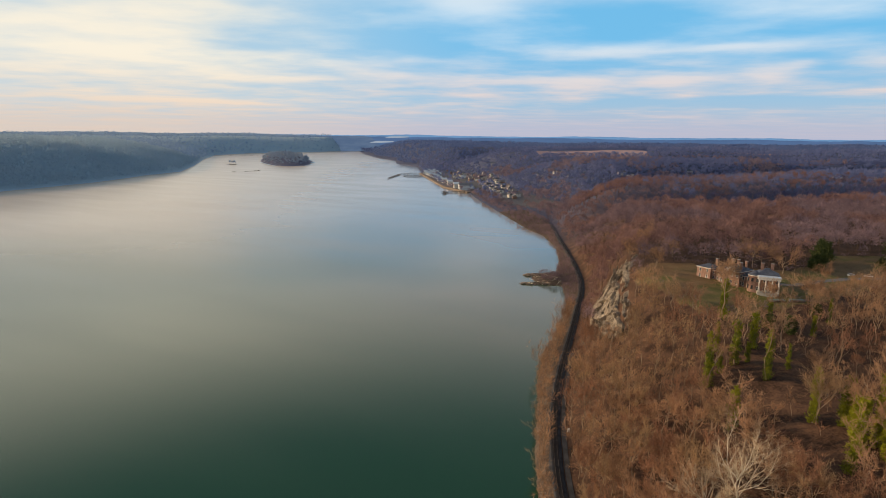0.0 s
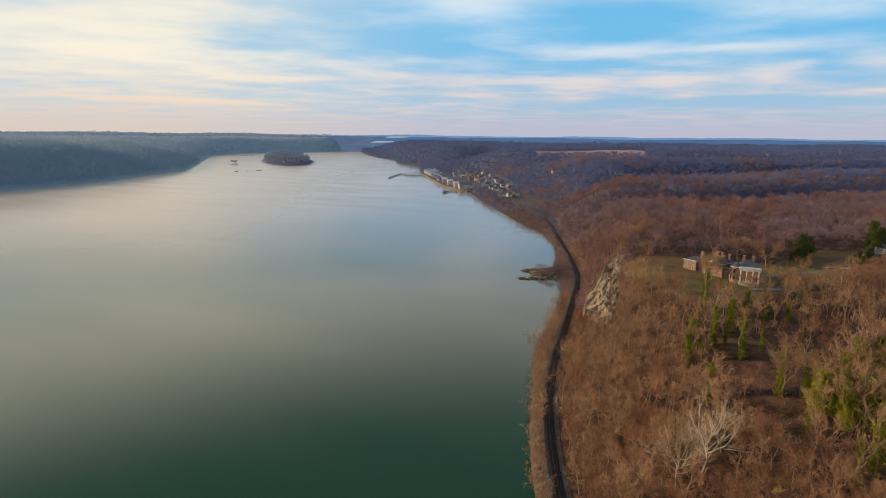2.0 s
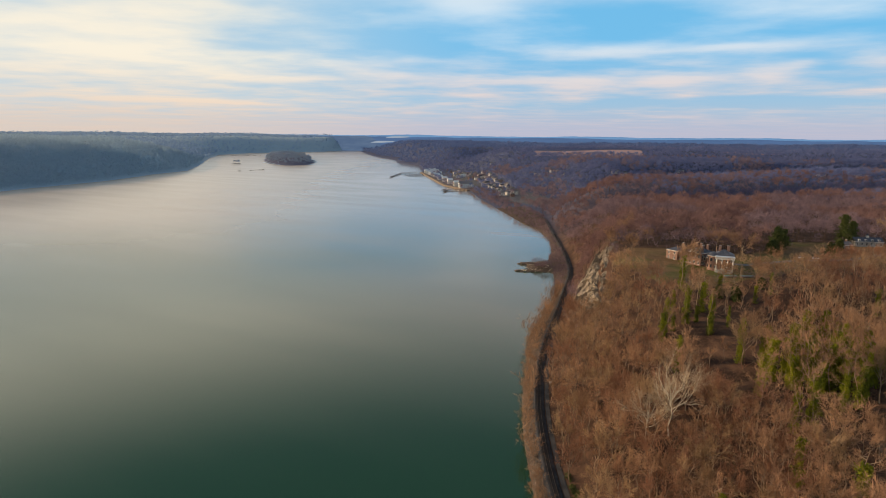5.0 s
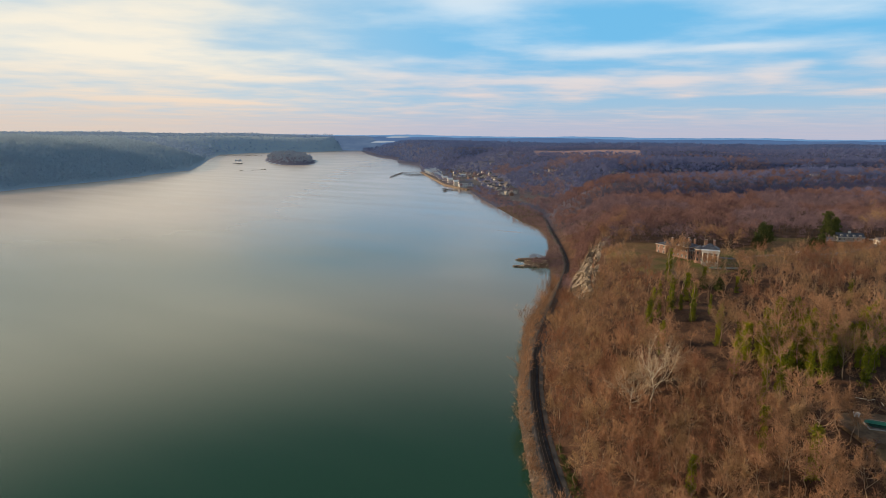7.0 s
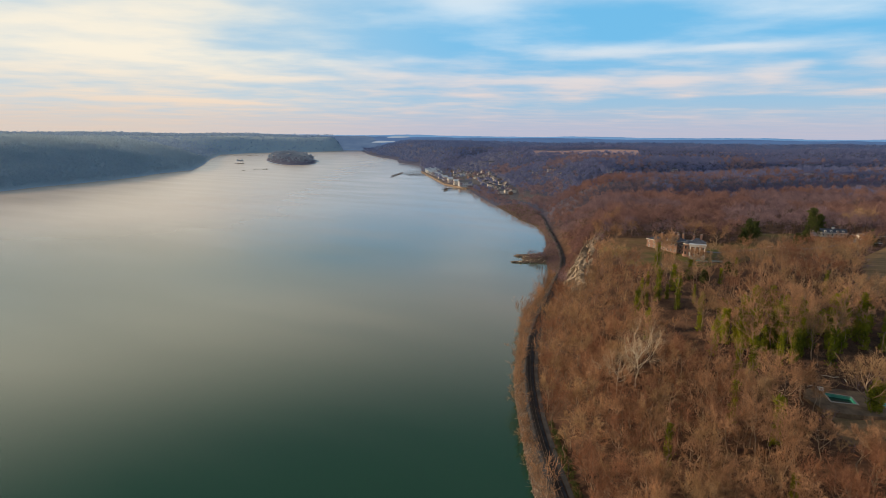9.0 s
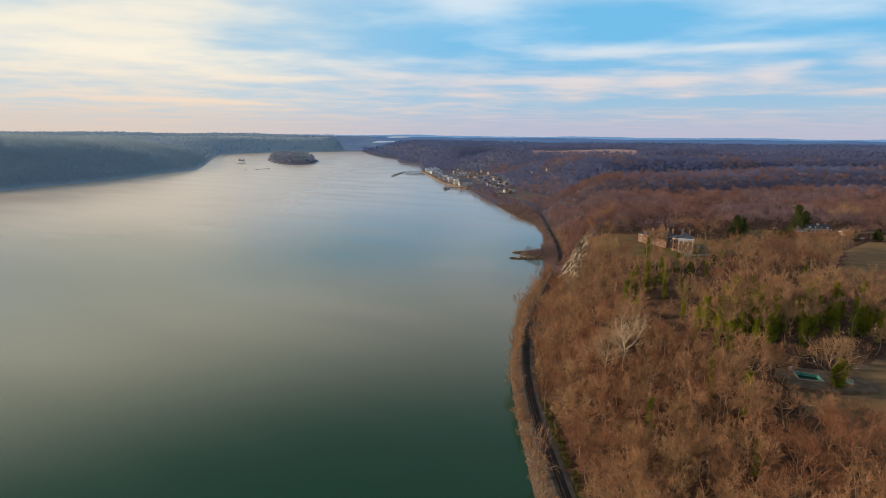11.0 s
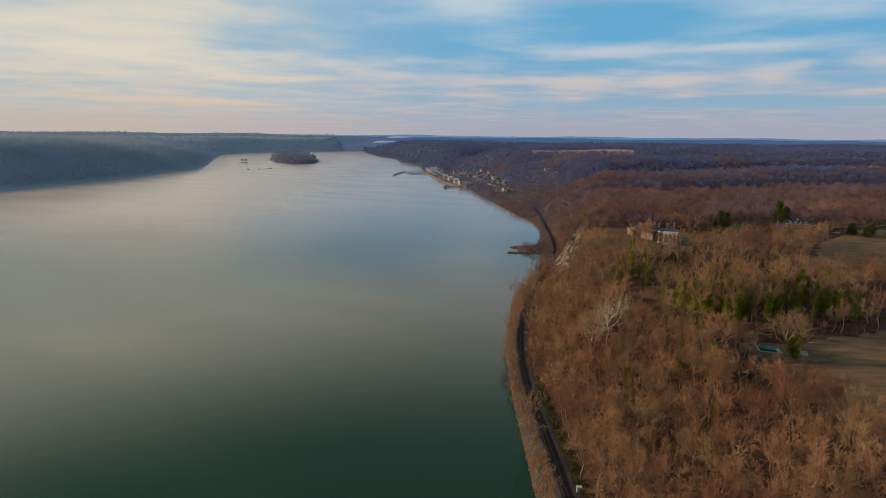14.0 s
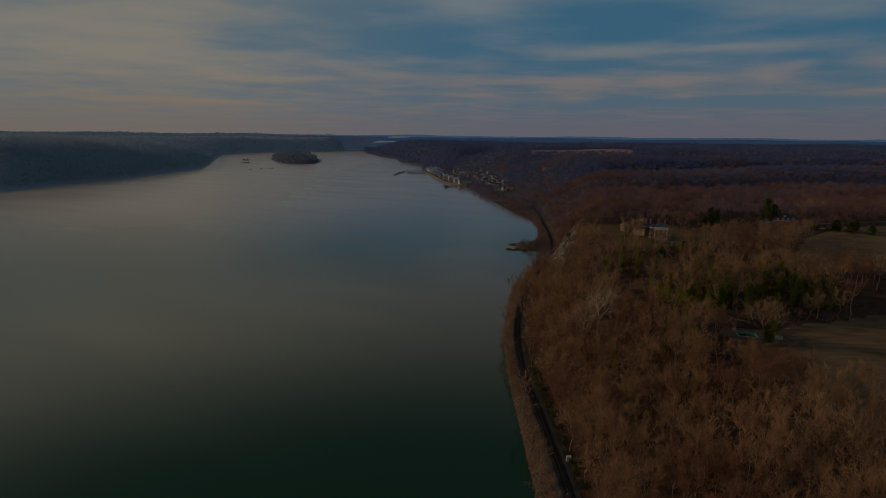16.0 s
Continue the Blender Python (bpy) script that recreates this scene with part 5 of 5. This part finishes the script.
def make_mansion():
    x0, y0 = 155, 312
    z = ground_at(x0, y0) - 0.1
    top = thing("mansion", pose(x0, y0, z), "long red brick mansion with slate roofs and a white columned portico", "house")
    axis = -57

    def at(u, v, turn=axis):
        q = pose(0, 0, 0, 0, 0, axis) @ Vector((u, v, 0))
        return pose(q.x, q.y, 0, 0, 0, turn)

    # far wing, low links and the middle range
    add_block(top, at(-17.6, 0.0), 8.5, 10, 6.6, BRICK, SLATE, 0.35, True, 2, 2)
    add_chimney(top, at(-17.6, 0.0), 3.0, 2.4, 6.0, 11.2)
    add_block(top, at(-10.2, 1.0), 8.2, 7.0, 5.6, BRICK, SLATE, 0.4, False, 2, 3)
    add_block(top, at(-2.0, 0.5), 12, 12, 8.0, BRICK, SLATE, 0.45, True, 2, 4)
    for cx, cy in ((-4.2, 3.6), (-1.2, 4.0), (3.6, 3.6), (4.2, -2.4)):
        add_chimney(top, at(-2.0, 0.5), cx, cy, 7.6, 12.6)
    # a white pediment over the middle of the long front
    bm = bmesh.new()
    vs = [bm.verts.new(p) for p in ((-3.2, -6.3, 8.0), (3.2, -6.3, 8.0), (0, -6.3, 10.2), (-3.2, -1.0, 8.0), (3.2, -1.0, 8.0), (0, -1.0, 10.2))]
    for f in ((0, 1, 2), (5, 4, 3), (0, 2, 5, 3), (2, 1, 4, 5), (1, 0, 3, 4)):
        bm.faces.new([vs[i] for i in f])
    bmesh.ops.transform(bm, matrix=at(-2.0, 0.5), verts=bm.verts)
    part("pediment", bm, WHITE, top, "white painted pediment")
    add_block(top, at(7.6, 0.8), 8.4, 7.5, 6.0, BRICK, SLATE, 0.4, False, 2, 3)
    # the near block with its bowed corner, and the portico
    m = at(15.6, -0.3, -22) @ Matrix.Diagonal((0.92, 0.92, 1.08, 1))
    add_block(top, m, 12.5, 12, 8.0, BRICK, SLATE, 0.55, True, 2, 4)
    bm = tube(bmesh.new(), (-6.2, -2.6, -1.0), (-6.2, -2.6, 8.0), 3.4, 3.4, 20)
    bmesh.ops.transform(bm, matrix=m, verts=bm.verts)
    part("bow", bm, BRICK, top, "rounded red brick bay")
    bm = tube(bmesh.new(), (-6.2, -2.6, 7.75), (-6.2, -2.6, 8.05), 3.7, 3.7, 20)
    bmesh.ops.transform(bm, matrix=m, verts=bm.verts)
    part("cornice", bm, WHITE, top)
    bm = tube(bmesh.new(), (-6.2, -2.6, 8.06), (-6.2, -2.6, 10.2), 3.6, 0.2, 20)
    bmesh.ops.transform(bm, matrix=m, verts=bm.verts)
    part("roof", bm, SLATE, top)
    for k in range(3):
        a = radians(205 + 42 * k)
        for z0 in (1.3, 5.0):
            bm = boxed((-0.55, 0.55, -3.5, -3.36, z0, z0 + 1.8))
            bmesh.ops.transform(bm, matrix=m @ pose(-6.2, -2.6, 0, 0, 0, -65 + 42 * k), verts=bm.verts)
            part("window", bm, GLASS, top)
    for cx in (-2.6, 2.4):
        add_chimney(top, m, cx, 0.4, 9.0, 13.4, 1.5, 1.0)
    for name, bm, mat in (("portico_floor", boxed((-4.9, 5.9, -10.0, -6.02, -1.2, 0.9)), STONE), ("steps", boxed(*[(-3.5, 4.5, -10.0 - 0.35 * (k + 1), -10.0 - 0.35 * k + 0.002, -1.2, 0.72 - 0.18 * k) for k in range(4)]), STONE),
                          ("entablature", boxed((-5.1, 6.1, -10.2, -6.42, 7.0, 8.1), (-5.4, 6.4, -10.5, -6.41, 8.1, 8.42)), WHITE), ("portico_roof", boxed((-4.9, 5.9, -10.0, -6.3, 8.42, 8.56)), TIN)):
        bmesh.ops.transform(bm, matrix=m, verts=bm.verts)
        part(name, bm, mat, top)
    for cx in (-4.3, -1.1, 2.1, 5.3):
        bm = tube(bmesh.new(), (cx, -9.5, 1.1), (cx, -9.5, 6.75), 0.46, 0.38, 18)
        bmesh.ops.transform(bm, matrix=m, verts=bm.verts)
        col = part("column", bm, WHITE, top, "white painted column", smooth=True)
        for nm, z0, z1, r in (("base", 0.9, 1.1, 0.6), ("capital", 6.75, 7.0, 0.58)):
            bm = boxed((cx - r, cx + r, -9.5 - r, -9.5 + r, z0, z1), bevel=0.03)
            bmesh.ops.transform(bm, matrix=m, verts=bm.verts)
            part(nm, bm, WHITE, col)
    bm = boxed((-0.1, 1.2, -6.1, -5.98, 0.9, 3.6))
    bmesh.ops.transform(bm, matrix=m, verts=bm.verts)
    part("door", bm, WHITE, top)


make_mansion()


def house(name, x, y, turn, w, d, h, wall, roof, label, category="house", group="", pitch=0.7, rows=2, cols=3, chimney=True, frames=False, hip=False, sides="sewn", sink=0.0):
    top = thing(name, pose(x, y, ground_at(x, y) + 0.25 - sink, 0, 0, turn), label, category, group)
    add_block(top, Matrix(), w, d, h, wall, roof, pitch, hip, rows, cols, frames=frames, sides=sides)
    if chimney:
        add_chimney(top, Matrix(), w * 0.28, 0.3, h - 0.5, h + pitch * d / 2 + 1.2, 0.9, 0.7)
    return top


# outbuildings beyond the lawn
barn = house("carriage_house", 305, 380, -8, 19, 8, 3.6, STONE, SLATE, "low grey carriage house with white dormers and a cupola", "barn", rows=1, cols=6, frames=True)
for k in range(4):
    dm = part("dormer", boxed((-7.4 + 4.4 * k, -6.0 + 4.4 * k, -3.9, -1.6, 4.0, 5.2)), WHITE, barn, "white painted dormer")
    part("pane", boxed((-7.1 + 4.4 * k, -6.3 + 4.4 * k, -3.94, -3.88, 4.2, 4.9)), GLASS, dm)
cup = part("cupola", boxed((-0.8, 0.8, -0.8, 0.8, 6.0, 7.8), bevel=0.05), WHITE, barn, "white painted cupola")
part("cupola_roof", tube(bmesh.new(), (0, 0, 7.8), (0, 0, 9.0), 1.2, 0.08, 8), SLATE, cup)
house("brick_cottage", 279, 366, 12, 9, 6, 3.6, BRICK, ROOF_BROWN, "small warm brick cottage among pines", rows=1, cols=2, frames=True)
house("garden_shed", 322, 368, 0, 8, 6, 3.0, WHITE, ROOF_BROWN, "small white outbuilding with a brown roof", "shed", rows=1, cols=2, frames=True, chimney=False)
for x, y, turn in ((160, 281, 4), (170, 281.5, -3)):
    shed = thing("greenhouse_frame", pose(x, y, ground_at(x, y), 0, 0, turn), "long low teal-roofed garden frame below the mansion", "garden frame", "teal garden frames")
    part("wall", boxed((-3.6, 3.6, -1.0, 1.0, -0.5, 0.9)), TIMBER, shed)
    bm = boxed((-3.8, 3.8, -1.25, 1.25, 0.92, 1.0))
    bmesh.ops.rotate(bm, cent=(0, 0, 0.95), matrix=Matrix.Rotation(0.2, 3, "X"), verts=bm.verts)
    part("lid", bm, FRAME_TEAL, shed, "faded grey-teal panel")

# the abandoned swimming pool at the edge of the field: a deep end, and a shallow end under an ivy-clad tree
def basin(name, m, w, d, deep, far, label):
    """A sunken tank: paint-flaked walls, floor and a stone coping; its far wall can lean out by `far`."""
    top = thing(name, m, label, "swimming pool")
    a, b = w / 2, d / 2
    bm = bmesh.new()
    lo, hi = -deep, 0.12
    pts = [[bm.verts.new((x, y, z)) for x, y in ((-a, -b), (a, -b), (a, b + far), (-a, b))] for z in (lo, hi)]
    for k in range(4):
        bm.faces.new((pts[0][k], pts[1][k], pts[1][(k + 1) % 4], pts[0][(k + 1) % 4]))
    part("wall", bm, TEAL, top, "flaking teal-painted pool wall")
    bm = bmesh.new()
    bm.faces.new([bm.verts.new((x, y, lo + 0.02)) for x, y in ((-a, -b), (a, -b), (a, b + far), (-a, b))])
    part("floor", bm, TEAL if deep < 1 else MURK, top)
    if deep > 1:
        bm = bmesh.new()
        bm.faces.new([bm.verts.new((x, y, -1.15)) for x, y in ((-a + 0.01, -b + 0.01), (a - 0.01, -b + 0.01), (a - 0.01, b + far - 0.01), (-a + 0.01, b - 0.01))])
        part("water", bm, MURK, top, "dark stagnant water")
    for p, q in (((-a, -b), (a, -b)), ((a, -b), (a, b + far)), ((a, b + far), (-a, b)), ((-a, b), (-a, -b))):
        n = math.hypot(q[0] - p[0], q[1] - p[1])
        bm = boxed((-0.35, n + 0.35, -0.42, 0.0, -0.3, 0.2), bevel=0.04)
        bmesh.ops.transform(bm, matrix=pose(*p, 0, 0, 0, math.degrees(math.atan2(q[1] - p[1], q[0] - p[0]))), verts=bm.verts)
        part("coping", bm, STONE, top, "worn pale stone coping")
    return top


basin("deep_pool", pose(141.6, 110.6, 36.75, 0, 0, -14), 8.2, 7.6, 2.6, -1.2, "abandoned swimming pool with flaking teal walls and dark water")
basin("shallow_pool", pose(152.6, 106.6, 36.9, 0, 0, -30), 6.4, 3.4, 0.1, 0.8, "shallow teal-painted basin filled with leaves and dirt")
bm = bmesh.new()
outer = [(130, 100), (143, 97), (160, 97), (165, 106), (160, 115), (146, 119), (134, 120), (129, 112)]
ring = [bm.verts.new((x, y, 36.72)) for x, y in outer] + [bm.verts.new((x, y, 34.5)) for x, y in outer]
for k in range(8):
    bm.faces.new((ring[k], ring[k + 8], ring[(k + 1) % 8 + 8], ring[(k + 1) % 8]))
holes = [[(137.0, 108.4), (144.9, 106.4), (146.5, 112.5), (138.7, 115.2)], [(149.0, 106.6), (154.6, 103.4), (156.6, 106.9), (150.8, 109.8)]]
edges = [bm.edges.get((ring[k], ring[(k + 1) % 8])) for k in range(8)]
for hole in holes:
    vs = [bm.verts.new((x, y, 36.72)) for x, y in hole]
    edges += [bm.edges.new((vs[k], vs[(k + 1) % 4])) for k in range(4)]
bmesh.ops.triangle_fill(bm, use_beauty=True, use_dissolve=False, edges=edges, normal=(0, 0, 1))
tagged(part("pool_terrace", bm, EARTH, None), "weedy brown terrace round the abandoned pool", "terrace", kind="structure")
pump = thing("pump_box", pose(138.2, 117.0, 36.72, 0, 0, -20), "pale metal pump box beside the abandoned pool", "pump box")
part("box", boxed((-0.9, 0.9, -0.6, 0.6, 0.0, 1.3), bevel=0.04), TIN, pump)
part("lid", boxed((-1.0, 1.0, -0.7, 0.7, 1.3, 1.42), bevel=0.02), WHITE, pump)
wood, fine = vase_tree(151, 25, 7.0, 0.3, (9, 4, 5, 7), 0.08, 0.014, split=True)
host = tree_thing("ivy_clad_tree", 147.5, 101.5, wood, fine, BARK, TWIG_TAN, "broad old tree beside the pool, its limbs covered in ivy", "ivy-clad trees")
for k, (u, w, tall, wide) in enumerate(((0.0, 0.0, 15.0, 2.9), (2.6, 0.6, 13.0, 1.9), (-2.4, -0.4, 12.0, 1.7))):
    v, f, nrm = ivy_sleeve(160 + k, tall, wide, 3600)
    v = v + np.stack([u * (v[:, 2] / tall) ** 1.5, w * (v[:, 2] / tall), 0 * v[:, 0]], -1)
    sleeve = tagged(new("ivy", fast_mesh("ivy", v, f, IVY, normals=nrm)), "dense green ivy leaves")
    sleeve.parent = host
for k, (px, py, t) in enumerate(((150, 127, 20), (152, 124, 65), (147, 128, -12), (136, 120, 30), (165, 118, 10))):
    b = tagged(part("timber_board", boxed((-1.8, 1.8, -0.14, 0.14, 0, 0.1)), PALE_BARK, None), "pale fallen timber board lying on the ground", "board", "fallen boards")
    b.matrix_basis = pose(px, py, ground_at(px, py) + 0.25, 0, 4, t)


# ---- roads ----
def road_strip(name, pts, wide, mat, label, lift=0.12):
    """A band draped on the ground along plan points."""
    pts = np.array(pts, float)
    seg = np.concatenate([[0], np.cumsum(np.hypot(*np.diff(pts, axis=0).T))])
    s = np.arange(0, seg[-1], 3.0)
    x, y = np.interp(s, seg, pts[:, 0]), np.interp(s, seg, pts[:, 1])
    tx, ty = np.gradient(x, s), np.gradient(y, s)
    v = []
    for o in (-0.5, -0.17, 0.17, 0.5):
        px, py = x - ty * o * wide, y + tx * o * wide
        v.append(np.stack([px, py, land(px, py) + lift], -1))
    n = len(s)
    i = np.arange(n - 1)
    f = np.concatenate([np.stack([i + a * n, i + 1 + a * n, i + 1 + (a + 1) * n, i + (a + 1) * n], -1)[:, ::-1] for a in range(3)])
    tagged(new(name, fast_mesh(name, np.concatenate(v), f, mat)), label, "road", kind="structure")


road_strip("driveway", [(172, 316), (185, 312), (205, 322), (228, 330), (262, 332), (300, 352), (330, 378), (420, 400)], 5.0, GRAVEL, "pale gravel drive crossing the lawn")
road_strip("river_road", [(190, 1052), (136, 1059), (119, 1066), (99, 1096), (86, 1170), (72, 1300), (52, 1420), (28, 1600), (-10, 1800), (-60, 2010)], 9.0, ASPHALT, "grey asphalt road through the riverside town", 0.4)
road_strip("car_park", [(55, 1360), (40, 1440), (28, 1500)], 26.0, ASPHALT, "grey asphalt car park behind the wharf", 0.3)


# ---- vehicles ----
def car_model(paint, label):
    top = thing("car", Matrix(), label, "car", "parked cars")
    bm = bmesh.new()
    side = [(-2.2, 0.35), (2.2, 0.35), (2.25, 0.8), (1.2, 0.95), (-2.2, 1.0)]
    a, b = [bm.verts.new((x, -0.88, z)) for x, z in side], [bm.verts.new((x, 0.88, z)) for x, z in side]
    bm.faces.new(a), bm.faces.new(b[::-1])
    for i in range(5):
        bm.faces.new((a[i], b[i], b[(i + 1) % 5], a[(i + 1) % 5])[::-1])
    part("body", bm, paint, top)
    bm = bmesh.new()
    side = [(-2.0, 1.0), (1.1, 0.95), (0.4, 1.45), (-1.6, 1.47)]
    a, b = [bm.verts.new((x, -0.78, z)) for x, z in side], [bm.verts.new((x, 0.78, z)) for x, z in side]
    bm.faces.new(a), bm.faces.new(b[::-1])
    for i in range(4):
        bm.faces.new((a[i], b[i], b[(i + 1) % 4], a[(i + 1) % 4])[::-1])
    part("cabin", bm, GLASS, top)
    part("roof", boxed((-1.55, 0.35, -0.72, 0.72, 1.47, 1.5)), paint, top)
    for wx in (-1.35, 1.35):
        for wy in (-0.85, 0.85):
            part("wheel", tube(bmesh.new(), (wx, wy - 0.1, 0.33), (wx, wy + 0.1, 0.33), 0.33, 0.33, 12), RUBBER, top)
    return top


white_car = car_model(CAR_WHITE, "white parked car beside the drive")
dark_car = car_model(CAR_DARK, "dark parked car in the riverside town")
spots = [(233, 337, 20), (241, 334, 160), (316, 348, 10), (321, 349, 190), (326, 385, 80)]
for k, (x, y, t) in enumerate(spots):
    m = pose(x, y, ground_at(x, y) + 0.15, 0, 0, t)
    if k == 0:
        white_car.matrix_basis = m
    else:
        copy_thing(white_car, m)
for k, (x, y, t) in enumerate(((84, 1168, 100), (92, 1130, 100), (100, 1104, 30), (46, 1400, 95), (52, 1396, 95), (40, 1425, 95), (34, 1450, 95), (48, 1372, 95), (88, 1075, 20), (112, 1070, 10))):
    src = (dark_car, white_car)[k % 2]
    m = pose(x, y, ground_at(x, y) + 0.45, 0, 0, t)
    if k == 0:
        dark_car.matrix_basis = m
    else:
        tagged(copy_thing(src, m), ("dark", "white")[k % 2] + " parked car in the riverside town")


# ---- the riverside town ----
GROUP_TOWN = "houses of the riverside town"
for k, (x, y) in enumerate(((-50, 1668), (-35, 1604), (-19, 1528), (-2, 1452))):
    house("wharf_apartment", x, y, 8, 13, 24, 9.5, CREAM, TIN, "tall cream apartment block with a pale roof on the wharf", "apartments", "wharf apartments", 0.35, 4, 3, chimney=False, sides="sw")
house("wharf_hall", 22, 1412, 6, 34, 46, 9.5, GREY_WALL, SLATE, "large grey hall with a broad dark roof on the wharf", "hall", "", 0.22, 2, 7, chimney=False, sides="sw")
models = [house("town_house", 97, 1196, 14, 12, 9, 6.5, CREAM, ROOF_BROWN, "cream two-storey town house with a brown roof", "house", GROUP_TOWN, 0.8, 2, 3),
          house("town_house", 82, 1368, 24, 11, 8, 6.5, WHITE, SLATE, "white two-storey town house with a dark roof", "house", GROUP_TOWN, 0.9, 2, 3),
          house("town_house", 60, 1668, 12, 12, 9, 6.0, BRICK, ROOF_BROWN, "red brick town house with a brown roof", "house", GROUP_TOWN, 0.8, 2, 3),
          house("town_house", 19, 1747, 12, 15, 10, 5.5, GREY_WALL, TIN, "grey town house with a pale metal roof", "house", GROUP_TOWN, 0.5, 2, 4)]
VILLAGE = [(2, 1721), (32, 1798), (49, 1705), (68, 1755), (67, 1542), (76, 1507), (85, 1583), (87, 1340), (95, 1352), (104, 1640), (80, 1757), (-21, 1955), (-7, 1871), (6, 1990), (-33, 2080), (70, 1450), (78, 1460), (62, 1600), (56, 1640), (110, 1205), (84, 1230), (92, 1262), (100, 1300), (108, 1330), (40, 1850), (20, 1880), (58, 1830),
           (90, 1420), (98, 1400), (86, 1490), (12, 1800), (-8, 1775), (38, 1660), (96, 1530), (70, 1700), (118, 1180), (128, 1225), (122, 1262), (130, 1300), (118, 1352), (112, 1385), (126, 1410), (116, 1450), (108, 1492), (120, 1540), (106, 1570), (112, 1610), (96, 1672), (88, 1715), (102, 1745), (64, 1880), (84, 1830), (44, 1930)]
for k, (x, y) in enumerate(VILLAGE):
    copy_thing(models[(k * 5 + k // 3) % 4], pose(x, y, ground_at(x, y) + 0.2, 0, 0, (k * 23) % 50 - 5 + 90 * (k % 2))).scale = (0.95, 0.95, 1.0)
row = house("wharf_townhouse", -110, 1985, 10, 8, 13, 7.5, GREY_WALL, TIN, "slate-grey townhouse with a pale gabled roof by the marina", "townhouse", "marina townhouses", 0.9, 3, 2, chimney=False, sides="sw")
for x, y in ((-104, 1955), (-93, 1900), (-82, 1845), (-72, 1805), (-100, 2030), (-88, 1973), (-77, 1916), (-66, 1860), (-80, 2021), (-66, 1932), (-54, 1824), (-99, 1928), (-87, 1872), (-62, 1770), (-57, 1735)):
    copy_thing(row, pose(x, y, ground_at(x, y) + 0.2, 0, 0, 10))
for x, y, t, w in ((240, 1400, 10, 20), (248, 1330, 0, 12), (350, 1246, 5, 16), (366, 1240, 12, 14), (524, 1334, -6, 18), (722, 1122, 8, 16), (812, 1140, -5, 18), (826, 1150, 10, 14), (115, 1940, 0, 30), (205, 1440, 0, 14), (640, 1180, 0, 12)):
    house("farm_house", x, y, t, w, 9, 6.0, WHITE if w > 13 else CREAM, SLATE if w % 4 else ROOF_BROWN, "pale distant farmhouse among bare woods", "house", "distant farmhouses", 0.7, 2, 3, chimney=False, sides="sw")


def pier_line(name, pts, wide, z, label, gap=9.0, piles=True):
    top = thing(name, Matrix(), label, "pier")
    for (ax, ay), (bx, by) in zip(pts, pts[1:]):
        n = math.hypot(bx - ax, by - ay)
        turn = math.degrees(math.atan2(by - ay, bx - ax))
        bm = boxed((-wide * 0.3, n + wide * 0.3, -wide / 2, wide / 2, z - 0.5, z))
        bmesh.ops.transform(bm, matrix=pose(ax, ay, 0, 0, 0, turn), verts=bm.verts)
        part("deck", bm, TIE, top)
        if piles:
            for k in range(int(n / gap) + 1):
                for s in (-1, 1):
                    bm = tube(bmesh.new(), (k * gap, s * wide * 0.45, -3), (k * gap, s * wide * 0.45, z + 0.8), 0.35, 0.3, 6)
                    bmesh.ops.transform(bm, matrix=pose(ax, ay, 0, 0, 0, turn), verts=bm.verts)
                    part("pile", bm, TIE, top)
    return top


pier_line("breakwater_pier", [(-120, 2000), (-190, 1954), (-208, 1748)], 6.0, 2.2, "long dark timber breakwater pier bent into the river", 14)
pier_line("marina_dock", [(-116, 1905), (-178, 1880)], 3.0, 0.9, "low floating marina dock", 12)
pier_line("marina_dock", [(-112, 1870), (-170, 1845)], 3.0, 0.9, "low floating marina dock", 12)
pier_line("marina_dock", [(-104, 1830), (-158, 1806)], 3.0, 0.9, "low floating marina dock", 12)
pier_line("landing_stage", [(26, 1352), (-24, 1330), (-30, 1296)], 6.0, 2.4, "dark timber landing stage beside the wharf", 10)
pier_line("landing_stage", [(-24, 1330), (-36, 1352)], 4.0, 2.4, "dark timber landing stage beside the wharf", 10)
# the wharf's edge
for (ax, ay), (bx, by) in zip([(28, 1335), (-30, 1470), (-62, 1652), (-122, 1975)], [(-30, 1470), (-62, 1652), (-122, 1975), (-126, 2000)]):
    n = math.hypot(bx - ax, by - ay)
    wall = part("quay_wall", boxed((0, n, -3.0, 5.0, -3.0, 2.9)), TIMBER, None)
    wall.matrix_basis = pose(ax, ay, 0, 0, 0, math.degrees(math.atan2(by - ay, bx - ax)))
    tagged(wall, "brown timber-faced quay along the town's waterfront", "quay", kind="structure")
